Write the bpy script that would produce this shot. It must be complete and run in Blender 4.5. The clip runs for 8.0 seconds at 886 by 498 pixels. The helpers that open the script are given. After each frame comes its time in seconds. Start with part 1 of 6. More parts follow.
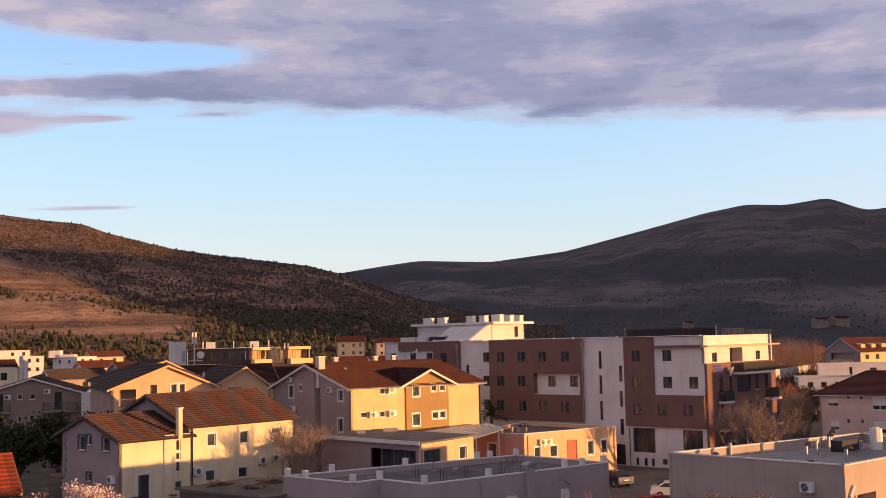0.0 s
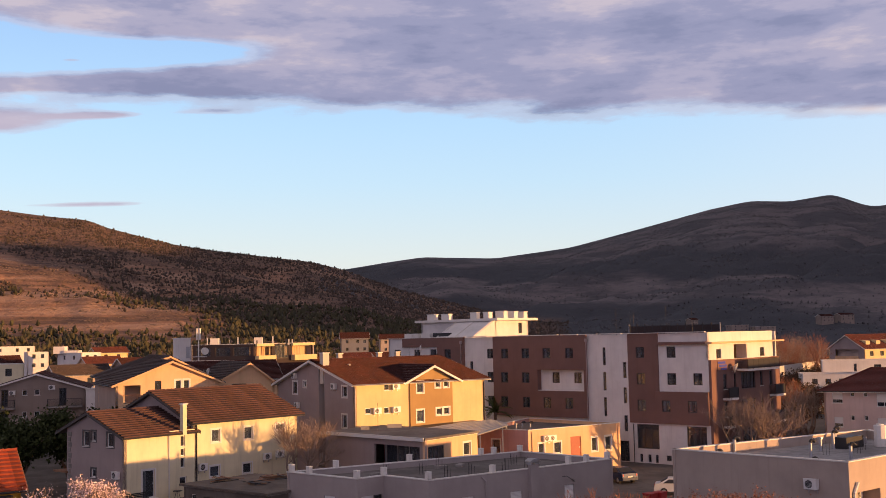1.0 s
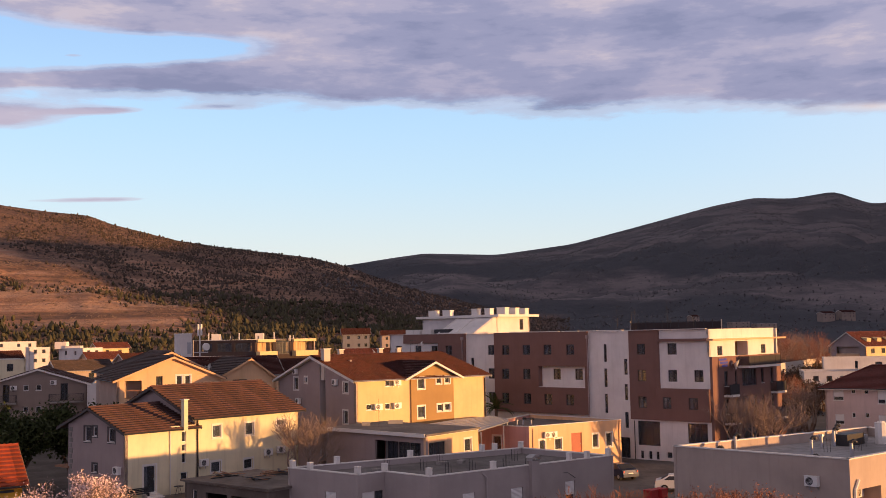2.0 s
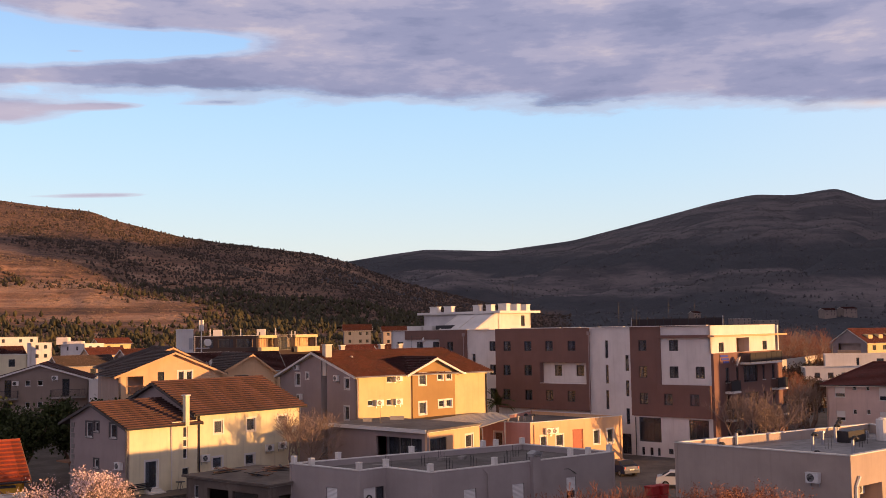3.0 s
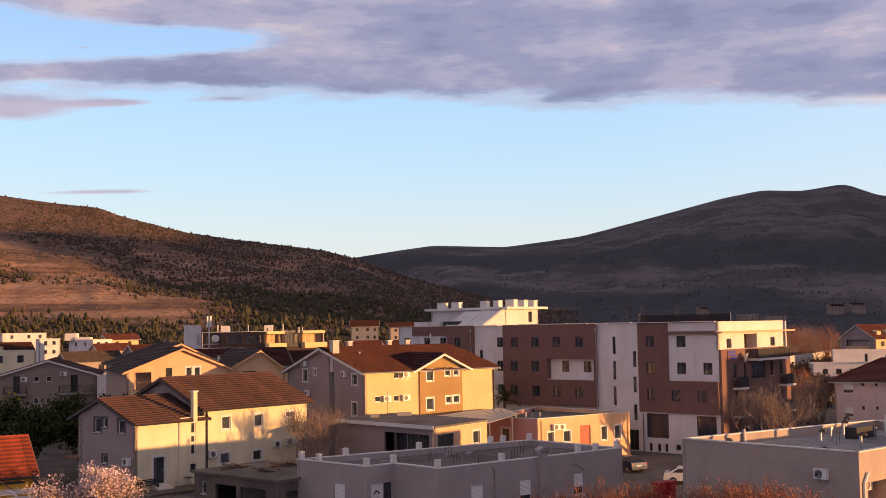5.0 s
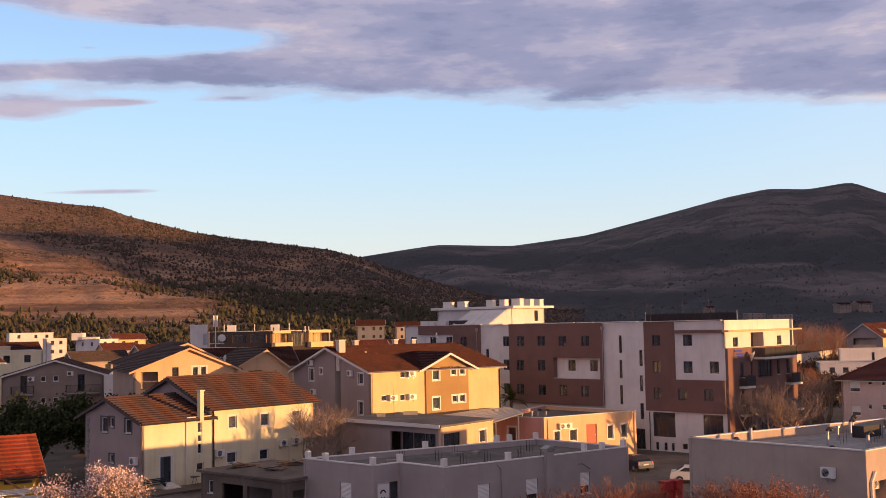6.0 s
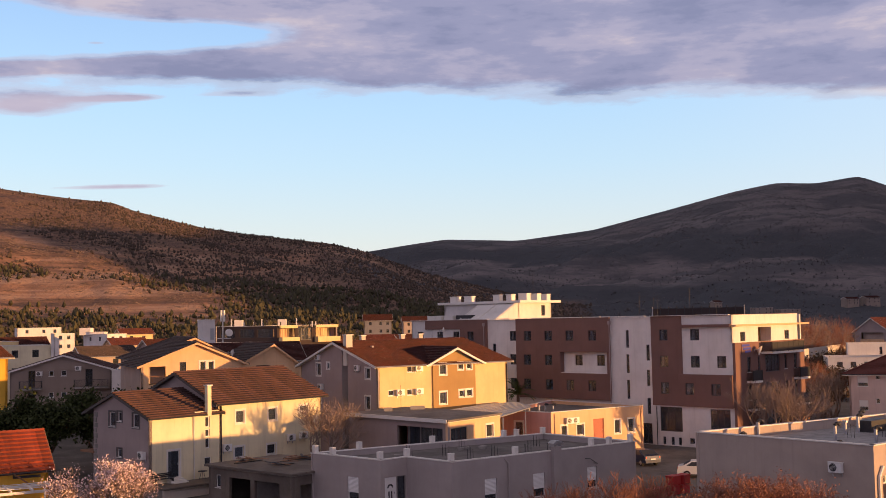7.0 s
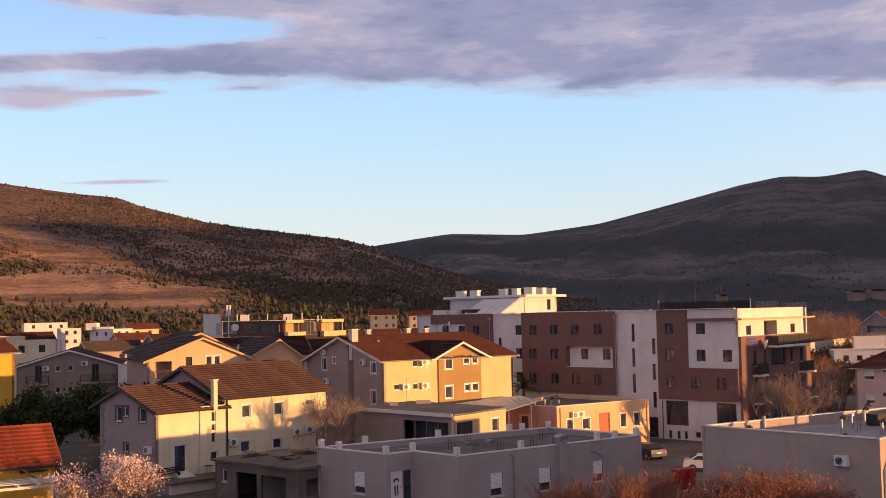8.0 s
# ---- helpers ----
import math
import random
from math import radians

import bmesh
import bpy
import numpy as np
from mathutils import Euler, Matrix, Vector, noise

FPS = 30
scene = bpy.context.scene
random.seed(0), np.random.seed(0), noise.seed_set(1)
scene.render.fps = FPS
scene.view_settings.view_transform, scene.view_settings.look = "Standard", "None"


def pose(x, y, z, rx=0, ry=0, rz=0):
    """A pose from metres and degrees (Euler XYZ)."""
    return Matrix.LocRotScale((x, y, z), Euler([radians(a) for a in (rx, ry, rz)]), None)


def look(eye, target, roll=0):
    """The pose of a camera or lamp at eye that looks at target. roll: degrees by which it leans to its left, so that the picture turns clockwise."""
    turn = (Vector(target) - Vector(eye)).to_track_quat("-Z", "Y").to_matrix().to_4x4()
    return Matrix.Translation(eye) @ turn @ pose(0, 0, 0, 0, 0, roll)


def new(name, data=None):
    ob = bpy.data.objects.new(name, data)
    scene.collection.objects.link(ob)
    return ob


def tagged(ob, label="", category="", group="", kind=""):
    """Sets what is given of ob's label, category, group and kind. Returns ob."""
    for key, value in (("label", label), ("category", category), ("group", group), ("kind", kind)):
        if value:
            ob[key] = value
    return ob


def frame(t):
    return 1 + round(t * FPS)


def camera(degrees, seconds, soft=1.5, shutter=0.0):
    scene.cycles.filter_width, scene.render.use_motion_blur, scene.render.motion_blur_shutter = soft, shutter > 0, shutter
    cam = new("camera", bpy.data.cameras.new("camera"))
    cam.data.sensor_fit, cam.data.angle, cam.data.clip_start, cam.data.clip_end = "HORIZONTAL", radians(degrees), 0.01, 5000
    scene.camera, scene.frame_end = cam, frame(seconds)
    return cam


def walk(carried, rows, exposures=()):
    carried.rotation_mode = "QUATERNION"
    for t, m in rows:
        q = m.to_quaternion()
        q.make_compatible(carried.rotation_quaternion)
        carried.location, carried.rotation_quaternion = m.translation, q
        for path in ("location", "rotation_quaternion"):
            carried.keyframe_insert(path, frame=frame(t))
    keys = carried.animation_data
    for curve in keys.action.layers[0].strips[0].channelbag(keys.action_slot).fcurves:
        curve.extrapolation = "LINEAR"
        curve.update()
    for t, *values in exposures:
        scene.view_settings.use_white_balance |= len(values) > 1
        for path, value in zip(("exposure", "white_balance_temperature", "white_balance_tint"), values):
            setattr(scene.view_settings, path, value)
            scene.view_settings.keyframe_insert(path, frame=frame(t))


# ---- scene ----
# the camera stands on a high balcony and turns slowly
EYE = 14.2
cam = camera(44.0, 8.0, 0.75)
PATH = [(0.0, -1.691, 4.788, 1.286), (0.5, -1.54, 4.707, 1.301), (1.0, -1.482, 4.601, 1.233), (1.5, -1.463, 4.508, 1.139),
        (3.0, -1.348, 4.207, 1.008), (3.5, -1.264, 4.129, 0.988), (4.0, -1.17, 4.066, 0.974), (4.5, -1.083, 4.023, 0.975),
        (6.0, -0.649, 3.969, 1.092), (6.5, -0.469, 3.862, 1.117), (7.0, -0.288, 3.699, 1.128), (7.5, -0.139, 3.532, 1.196), (8.0, 0.001, 3.408, 1.246)]
walk(cam, [(t, pose(0, 0, EYE, 90 + p, r, w)) for t, w, p, r in PATH], [(0.0, 0.0)])

# ---- light ----
SUN_AZ, SUN_EL = 115.0, 2.6          # degrees clockwise from straight ahead, degrees up
SUN_DIR = Vector((math.sin(radians(SUN_AZ)) * math.cos(radians(SUN_EL)), math.cos(radians(SUN_AZ)) * math.cos(radians(SUN_EL)), math.sin(radians(SUN_EL))))
sun = new("sun", bpy.data.lights.new("sun", "SUN"))
sun.data.energy, sun.data.angle, sun.data.color = 6.8, radians(0.5), (1.0, 0.49, 0.175)
sun.matrix_world = look((0, 0, 60), Vector((0, 0, 60)) - SUN_DIR)


class Nodes:
    """Short hand for node trees."""

    def __init__(self, tree):
        self.t = tree
        tree.nodes.clear()

    def add(self, kind, **kw):
        n = self.t.nodes.new(kind)
        for k, v in kw.items():
            if k == "blend_type": n.blend_type = v
            elif k == "data_type": n.data_type = v
            elif k == "operation": n.operation = v
        return n

    def link(self, a, b):
        self.t.links.new(a, b)

    def put(self, socket, value):
        if isinstance(value, bpy.types.NodeSocket): self.link(value, socket)
        else: socket.default_value = value

    def math(self, op, a, b=0.0, clamp=False):
        n = self.add("ShaderNodeMath", operation=op)
        n.use_clamp = clamp
        self.put(n.inputs[0], a)
        self.put(n.inputs[1], b)
        return n.outputs[0]

    def ramp(self, fac, stops, smooth=True):
        n = self.add("ShaderNodeValToRGB")
        n.color_ramp.interpolation = "EASE" if smooth else "LINEAR"
        while len(n.color_ramp.elements) < len(stops): n.color_ramp.elements.new(0.5)
        for e, (p, c) in zip(n.color_ramp.elements, stops):
            e.position, e.color = p, (*c, 1) if not isinstance(c, (int, float)) else (c, c, c, 1)
        self.link(fac, n.inputs[0])
        return n.outputs[0]

    def mix(self, fac, a, b, blend="MIX"):
        n = self.add("ShaderNodeMix", data_type="RGBA", blend_type=blend)
        self.put(n.inputs["Factor"], fac)
        for s, v in ((n.inputs[6], a), (n.inputs[7], b)):
            self.put(s, v if isinstance(v, bpy.types.NodeSocket) else (*v, 1))
        return n.outputs[2]

    def noise(self, vec, scale, detail=4, rough=0.55):
        n = self.add("ShaderNodeTexNoise")
        if vec is not None: self.link(vec, n.inputs["Vector"])
        n.inputs["Scale"].default_value, n.inputs["Detail"].default_value, n.inputs["Roughness"].default_value = scale, detail, rough
        return n.outputs["Fac"]

    def mapped(self, vec, scale=(1, 1, 1), loc=(0, 0, 0), rot=(0, 0, 0)):
        n = self.add("ShaderNodeMapping")
        self.link(vec, n.inputs["Vector"])
        n.inputs["Scale"].default_value, n.inputs["Location"].default_value, n.inputs["Rotation"].default_value = scale, loc, rot
        return n.outputs[0]


# evening sky: clear low down, a broad bank of grey-mauve cloud above it
world = bpy.data.worlds.new("world")
scene.world = world
world.use_nodes = True
W = Nodes(world.node_tree)
sky = W.add("ShaderNodeTexSky")
sky.sky_type, sky.sun_disc, sky.sun_elevation, sky.sun_rotation = "NISHITA", False, radians(SUN_EL), radians(SUN_AZ)
sky.air_density, sky.dust_density, sky.ozone_density = 1.0, 0.6, 1.5
geo = W.add("ShaderNodeTexCoord")
sep = W.add("ShaderNodeSeparateXYZ")
W.link(geo.outputs["Generated"], sep.inputs[0])
layers = W.noise(W.mapped(geo.outputs["Generated"], (4.6, 4.6, 17.0), (3.1, 1.7, 0.6)), 1.0, 6, 0.55)
fine = W.noise(W.mapped(geo.outputs["Generated"], (11.0, 11.0, 46.0), (0.4, 5.2, 0.3)), 1.0, 7, 0.6)
ahead = W.math("MAXIMUM", sep.outputs["Y"], 0.05)
side = W.math("DIVIDE", sep.outputs["X"], ahead)
rise = W.math("DIVIDE", sep.outputs["Z"], ahead)


def puff(cx, cz, sx, sz, k):
    """A soft swelling of the cloud cover (or a hole in it), k strong."""
    u = W.math("POWER", W.math("DIVIDE", W.math("ABSOLUTE", W.math("SUBTRACT", side, cx)), sx), 2.0)
    v = W.math("POWER", W.math("DIVIDE", W.math("ABSOLUTE", W.math("SUBTRACT", rise, cz)), sz), 2.0)
    return W.math("MULTIPLY", W.math("EXPONENT", W.math("MULTIPLY", W.math("ADD", u, v), -1.0)), k)


# the flat underside of the bank, a little higher towards the west
foot = W.ramp(W.math("ADD", side, 0.5), [(0.0, 0.2300), (0.12, 0.2290), (0.30, 0.2250), (0.37, 0.2200), (0.45, 0.2110), (0.64, 0.2050), (0.90, 0.2012)], False)
edge = W.math("MULTIPLY", W.math("SUBTRACT", rise, foot), 75.0)
edge = W.math("MAXIMUM", W.math("MINIMUM", edge, 2.0), -2.4)
rag = W.math("ADD", W.math("MULTIPLY", W.math("SUBTRACT", layers, 0.5), 2.2), W.math("MULTIPLY", W.math("SUBTRACT", fine, 0.5), 3.0))
cover = W.math("ADD", edge, rag)
for q in (puff(-0.38, 0.268, 0.15, 0.018, -4.4), puff(-0.23, 0.266, 0.085, 0.012, -3.6), puff(-0.42, 0.288, 0.07, 0.022, -3.5), puff(-0.31, 0.262, 0.02, 0.003, 2.4), puff(-0.36, 0.239, 0.13, 0.007, 1.7),
          puff(-0.375, 0.204, 0.08, 0.015, 3.1), puff(-0.285, 0.2095, 0.04, 0.0035, 2.4), puff(-0.19, 0.2115, 0.04, 0.0035, 1.3), puff(-0.30, 0.1275, 0.085, 0.0035, 3.3)):
    cover = W.math("ADD", cover, q)
mask = W.ramp(W.math("ADD", W.math("MULTIPLY", cover, 0.5), 0.25), [(0.0, 0.0), (0.30, 0.5), (0.75, 1.0)])
thick = W.math("ADD", W.math("MULTIPLY", fine, 0.45), W.math("MULTIPLY", layers, 0.55))
shade = W.ramp(thick, [(0.38, (0.60, 0.53, 0.62)), (0.46, (0.44, 0.42, 0.57)), (0.53, (0.335, 0.342, 0.51)), (0.61, (0.265, 0.283, 0.445))])
rim = W.ramp(cover, [(0.1, (0.70, 0.60, 0.68)), (0.9, (0.0, 0.0, 0.0))])
shade = W.mix(0.55, shade, W.mix(1.0, shade, rim, "LIGHTEN"))
# stray scraps under the bank are thin and rosy
shade = W.mix(W.ramp(W.math("ADD", W.math("MULTIPLY", edge, 0.5), 1.0), [(0.1, 0.75), (0.8, 0.0)]), shade, (0.60, 0.53, 0.64))
# sunlit edge low in the north
shade = W.mix(puff(0.45, 0.203, 0.07, 0.004, 0.8), shade, (0.93, 0.72, 0.65))
# overhead the bank is thicker and duller
shade = W.mix(W.ramp(sep.outputs["Z"], [(0.30, 0.0), (0.55, 1.0)]), shade, (0.315, 0.275, 0.305))
clear = W.ramp(sep.outputs["Z"], [(0.0, (0.76, 0.71, 0.69)), (0.07, (0.68, 0.76, 0.84)), (0.14, (0.53, 0.73, 0.95)), (0.19, (0.46, 0.69, 0.98)), (0.28, (0.34, 0.55, 0.93)), (0.5, (0.14, 0.24, 0.48))], False)
# thin veil towards the north
clear = W.mix(W.math("MULTIPLY", W.ramp(side, [(0.10, 0.0), (0.55, 1.0)]), 0.45), clear, (0.70, 0.78, 0.95))
haze = W.mix(0.9, sky.outputs[0], clear)
both = W.mix(mask, haze, shade)
# the western half of the sky, behind the view, is brighter
both = W.mix(1.0, both, W.mix(W.math("MAXIMUM", W.math("MULTIPLY", sep.outputs["Y"], -1.0), 0.0), (1.0, 1.0, 1.0), (1.62, 1.45, 1.42)), "MULTIPLY")
bg = W.add("ShaderNodeBackground")
W.link(both, bg.inputs[0])
bg.inputs[1].default_value = 1.0
out = W.add("ShaderNodeOutputWorld")
W.link(bg.outputs[0], out.inputs[0])

# ---- materials ----
def principled(name, rough=0.8, metal=0.0, spec=0.5):
    m = bpy.data.materials.new(name)
    m.use_nodes = True
    n = Nodes(m.node_tree)
    p = n.add("ShaderNodeBsdfPrincipled")
    p.inputs["Roughness"].default_value, p.inputs["Metallic"].default_value, p.inputs["Specular IOR Level"].default_value = rough, metal, spec
    o = n.add("ShaderNodeOutputMaterial")
    n.link(p.outputs[0], o.inputs[0])
    return m, n, p


def bump(n, p, height, strength, dist):
    b = n.add("ShaderNodeBump")
    b.inputs["Strength"].default_value, b.inputs["Distance"].default_value = strength, dist
    n.link(height, b.inputs["Height"])
    n.link(b.outputs[0], p.inputs["Normal"])


def rgb(c, k):
    return tuple(min(1.0, v * k) for v in c)


def plaster(name, col, dirt=0.35, rough=0.9):
    """Painted render: broad blotches, rain streaks and a fine grain."""
    m, n, p = principled(name, rough, 0, 0.25)
    co = n.add("ShaderNodeTexCoord").outputs["Object"]
    blotch = n.noise(co, 0.35, 5, 0.6)
    streak = n.noise(n.mapped(co, (2.6, 2.6, 0.16)), 1.0, 5, 0.65)
    grain = n.noise(co, 22, 3, 0.6)
    a = n.mix(n.ramp(blotch, [(0.3, 0.0), (0.72, 1.0)]), rgb(col, 1.05), rgb(col, 0.86))
    b = n.mix(n.math("MULTIPLY", n.ramp(streak, [(0.5, 0.0), (0.78, 1.0)]), dirt), a, rgb((col[0], col[1] * 0.97, col[2] * 0.92), 0.55))
    n.link(n.mix(n.math("MULTIPLY", grain, 0.18), b, rgb(col, 0.75)), p.inputs["Base Color"])
    bump(n, p, grain, 0.25, 0.02)
    return m


def concrete(name, col):
    m, n, p = principled(name, 0.92, 0, 0.25)
    co = n.add("ShaderNodeTexCoord").outputs["Object"]
    big, mid_, grain = n.noise(co, 0.25, 6, 0.65), n.noise(co, 1.7, 6, 0.7), n.noise(co, 30, 2, 0.6)
    a = n.mix(n.ramp(big, [(0.35, 0.0), (0.65, 1.0)]), rgb(col, 1.15), rgb(col, 0.7))
    b = n.mix(n.ramp(mid_, [(0.45, 0.0), (0.75, 0.7)]), a, rgb(col, 0.5))
    n.link(b, p.inputs["Base Color"])
    bump(n, p, n.math("ADD", n.math("MULTIPLY", mid_, 0.6), n.math("MULTIPLY", grain, 0.4)), 0.4, 0.03)
    return m


def tiles(name, col):
    """Fired clay tiles: each course and island a shade of its own, with lichen."""
    m, n, p = principled(name, 0.8, 0, 0.3)
    g = n.add("ShaderNodeNewGeometry")
    co = n.add("ShaderNodeTexCoord").outputs["Object"]
    r = g.outputs["Random Per Island"]
    age, spot = n.noise(co, 0.5, 5, 0.6), n.noise(co, 3.0, 5, 0.7)
    a = n.mix(r, rgb(col, 0.72), rgb(col, 1.25))
    b = n.mix(n.ramp(age, [(0.4, 0.0), (0.75, 0.6)]), a, rgb((col[0] * 0.8, col[1], col[2]), 0.6))
    n.link(n.mix(n.ramp(spot, [(0.56, 0.0), (0.75, 0.55)]), b, (0.13, 0.12, 0.10)), p.inputs["Base Color"])
    bump(n, p, spot, 0.3, 0.02)
    return m


def simple(name, col, rough=0.6, metal=0.0, vary=0.15, scale=6.0):
    m, n, p = principled(name, rough, metal)
    co = n.add("ShaderNodeTexCoord").outputs["Object"]
    f = n.noise(co, scale, 4, 0.6)
    n.link(n.mix(f, rgb(col, 1 - vary), rgb(col, 1 + vary)), p.inputs["Base Color"])
    return m


def leafy(name, dark, light, rough=0.7):
    m, n, p = principled(name, rough, 0, 0.25)
    g = n.add("ShaderNodeNewGeometry")
    co = n.add("ShaderNodeTexCoord").outputs["Object"]
    f = n.math("ADD", n.math("MULTIPLY", g.outputs["Random Per Island"], 0.6), n.math("MULTIPLY", n.noise(co, 0.6, 3), 0.5))
    n.link(n.mix(f, dark, light), p.inputs["Base Color"])
    return m


M_WHITE = plaster("white_render", (0.75, 0.72, 0.69))
M_OFFWHITE = plaster("offwhite_render", (0.60, 0.54, 0.47))
M_BROWN = plaster("brown_render", (0.215, 0.125, 0.105), 0.25)
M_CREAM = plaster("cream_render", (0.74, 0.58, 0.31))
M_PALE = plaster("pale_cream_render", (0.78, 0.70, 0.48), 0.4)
M_OCHRE = plaster("ochre_render", (0.40, 0.265, 0.115), 0.2)
# mauve render, darkened with the shade of sides turned from the sun
M_MAUVE = plaster("shaded_mauve_render", (0.37, 0.30, 0.285), 0.2)
M_GREY = plaster("grey_render", (0.395, 0.35, 0.335), 0.12)
M_BEIGE = plaster("beige_render", (0.45, 0.37, 0.32), 0.3)
M_TAUPE = plaster("taupe_render", (0.31, 0.25, 0.215), 0.3)
M_PINK = plaster("pink_render", (0.62, 0.35, 0.30))
M_SALMON = plaster("salmon_render", (0.72, 0.46, 0.27))
M_PEACH = plaster("peach_render", (0.74, 0.50, 0.30))
M_YELLOW = plaster("yellow_render", (0.72, 0.42, 0.06), 0.2)
M_DUST = plaster("dusty_pink_render", (0.66, 0.52, 0.48))
M_CONC = concrete("weathered_concrete", (0.30, 0.28, 0.26))
M_ROOFDECK = concrete("roof_deck", (0.17, 0.155, 0.145))
M_DECKPALE = concrete("pale_roof_membrane", (0.31, 0.30, 0.30))
M_ASPHALT = concrete("asphalt", (0.14, 0.13, 0.125))
M_TRIM = simple("white_trim", (0.72, 0.69, 0.64), 0.6, 0, 0.1)
M_TILE = tiles("brown_tiles", (0.100, 0.051, 0.046))
M_TILERED = tiles("red_tiles", (0.30, 0.060, 0.028))
M_TILEDK = tiles("dark_red_tiles", (0.068, 0.021, 0.017))
M_TILEMID = tiles("wine_red_tiles", (0.12, 0.036, 0.030))
M_UMBER = plaster("umber_render", (0.055, 0.042, 0.042), 0.2)
# dark bluish grey: shade put into the colour of a distant house
M_GREY_SHADED = plaster("shaded_grey_render", (0.21, 0.21, 0.23), 0.3)
M_MOSSY = concrete("mossy_concrete", (0.17, 0.145, 0.125))
M_TILEBLK = tiles("charcoal_tiles", (0.09, 0.065, 0.06))
M_FRAMEW = simple("white_plastic", (0.75, 0.74, 0.72), 0.4, 0, 0.05)
M_FRAMED = simple("dark_frame", (0.055, 0.05, 0.05), 0.45, 0, 0.1)
M_WOOD = simple("brown_wood", (0.26, 0.13, 0.07), 0.6, 0, 0.3, 12)
M_REDDOOR = simple("rust_red_door", (0.38, 0.10, 0.06), 0.6, 0, 0.15)
M_STEEL = simple("galvanised_steel", (0.42, 0.42, 0.43), 0.4, 0.8, 0.15)
M_SHEET = simple("grey_sheet_metal", (0.36, 0.37, 0.40), 0.45, 0.3, 0.12, 1.5)
M_DARK = simple("dark_metal", (0.035, 0.035, 0.038), 0.5, 0.3, 0.2)
M_BLACK = simple("rubber", (0.02, 0.02, 0.02), 0.9)
M_CURTAIN = simple("curtain_cloth", (0.62, 0.58, 0.52), 0.9, 0, 0.15, 9)
# dark colour stands in for unlit rooms behind the panes
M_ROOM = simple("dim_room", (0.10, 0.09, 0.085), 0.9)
M_REDPLASTIC = simple("red_plastic", (0.45, 0.03, 0.03), 0.45)
M_BLUE = simple("blue_lettering", (0.03, 0.05, 0.35), 0.5)
M_BARK = simple("bark", (0.17, 0.115, 0.085), 0.9, 0, 0.35, 5)
M_TWIG = simple("pale_twigs", (0.25, 0.185, 0.15), 0.85, 0, 0.3, 3)
M_TWIGRED = simple("red_brown_twigs", (0.26, 0.11, 0.068), 0.85, 0, 0.3, 3)
M_BLOSSOM = leafy("blossom", (0.62, 0.42, 0.42), (0.85, 0.70, 0.68))
M_LEAF = leafy("evergreen_leaves", (0.012, 0.022, 0.008), (0.06, 0.075, 0.02))
M_PALM = leafy("palm_leaves", (0.04, 0.06, 0.02), (0.10, 0.12, 0.04))
M_SCRUB = leafy("hill_scrub", (0.034, 0.030, 0.024), (0.11, 0.08, 0.062))
# bluish grey: the distance haze is put into the crown colour
M_HAZED_WOOD = leafy("hazed_far_woods", (0.078, 0.080, 0.088), (0.125, 0.118, 0.124))
M_HEDGE = leafy("brown_hedges", (0.04, 0.032, 0.022), (0.12, 0.078, 0.048))
M_STRAW = leafy("dry_straw", (0.19, 0.125, 0.085), (0.33, 0.225, 0.155), 0.9)
M_PINE = leafy("pine_crowns", (0.020, 0.022, 0.012), (0.085, 0.075, 0.036))


def glass():
    m, n, p = principled("window_glass", 0.04, 0, 0.6)
    p.inputs["Base Color"].default_value = (0.36, 0.42, 0.50, 1)
    p.inputs["Transmission Weight"].default_value = 0.9
    p.inputs["IOR"].default_value = 1.5
    return m


M_GLASS = glass()


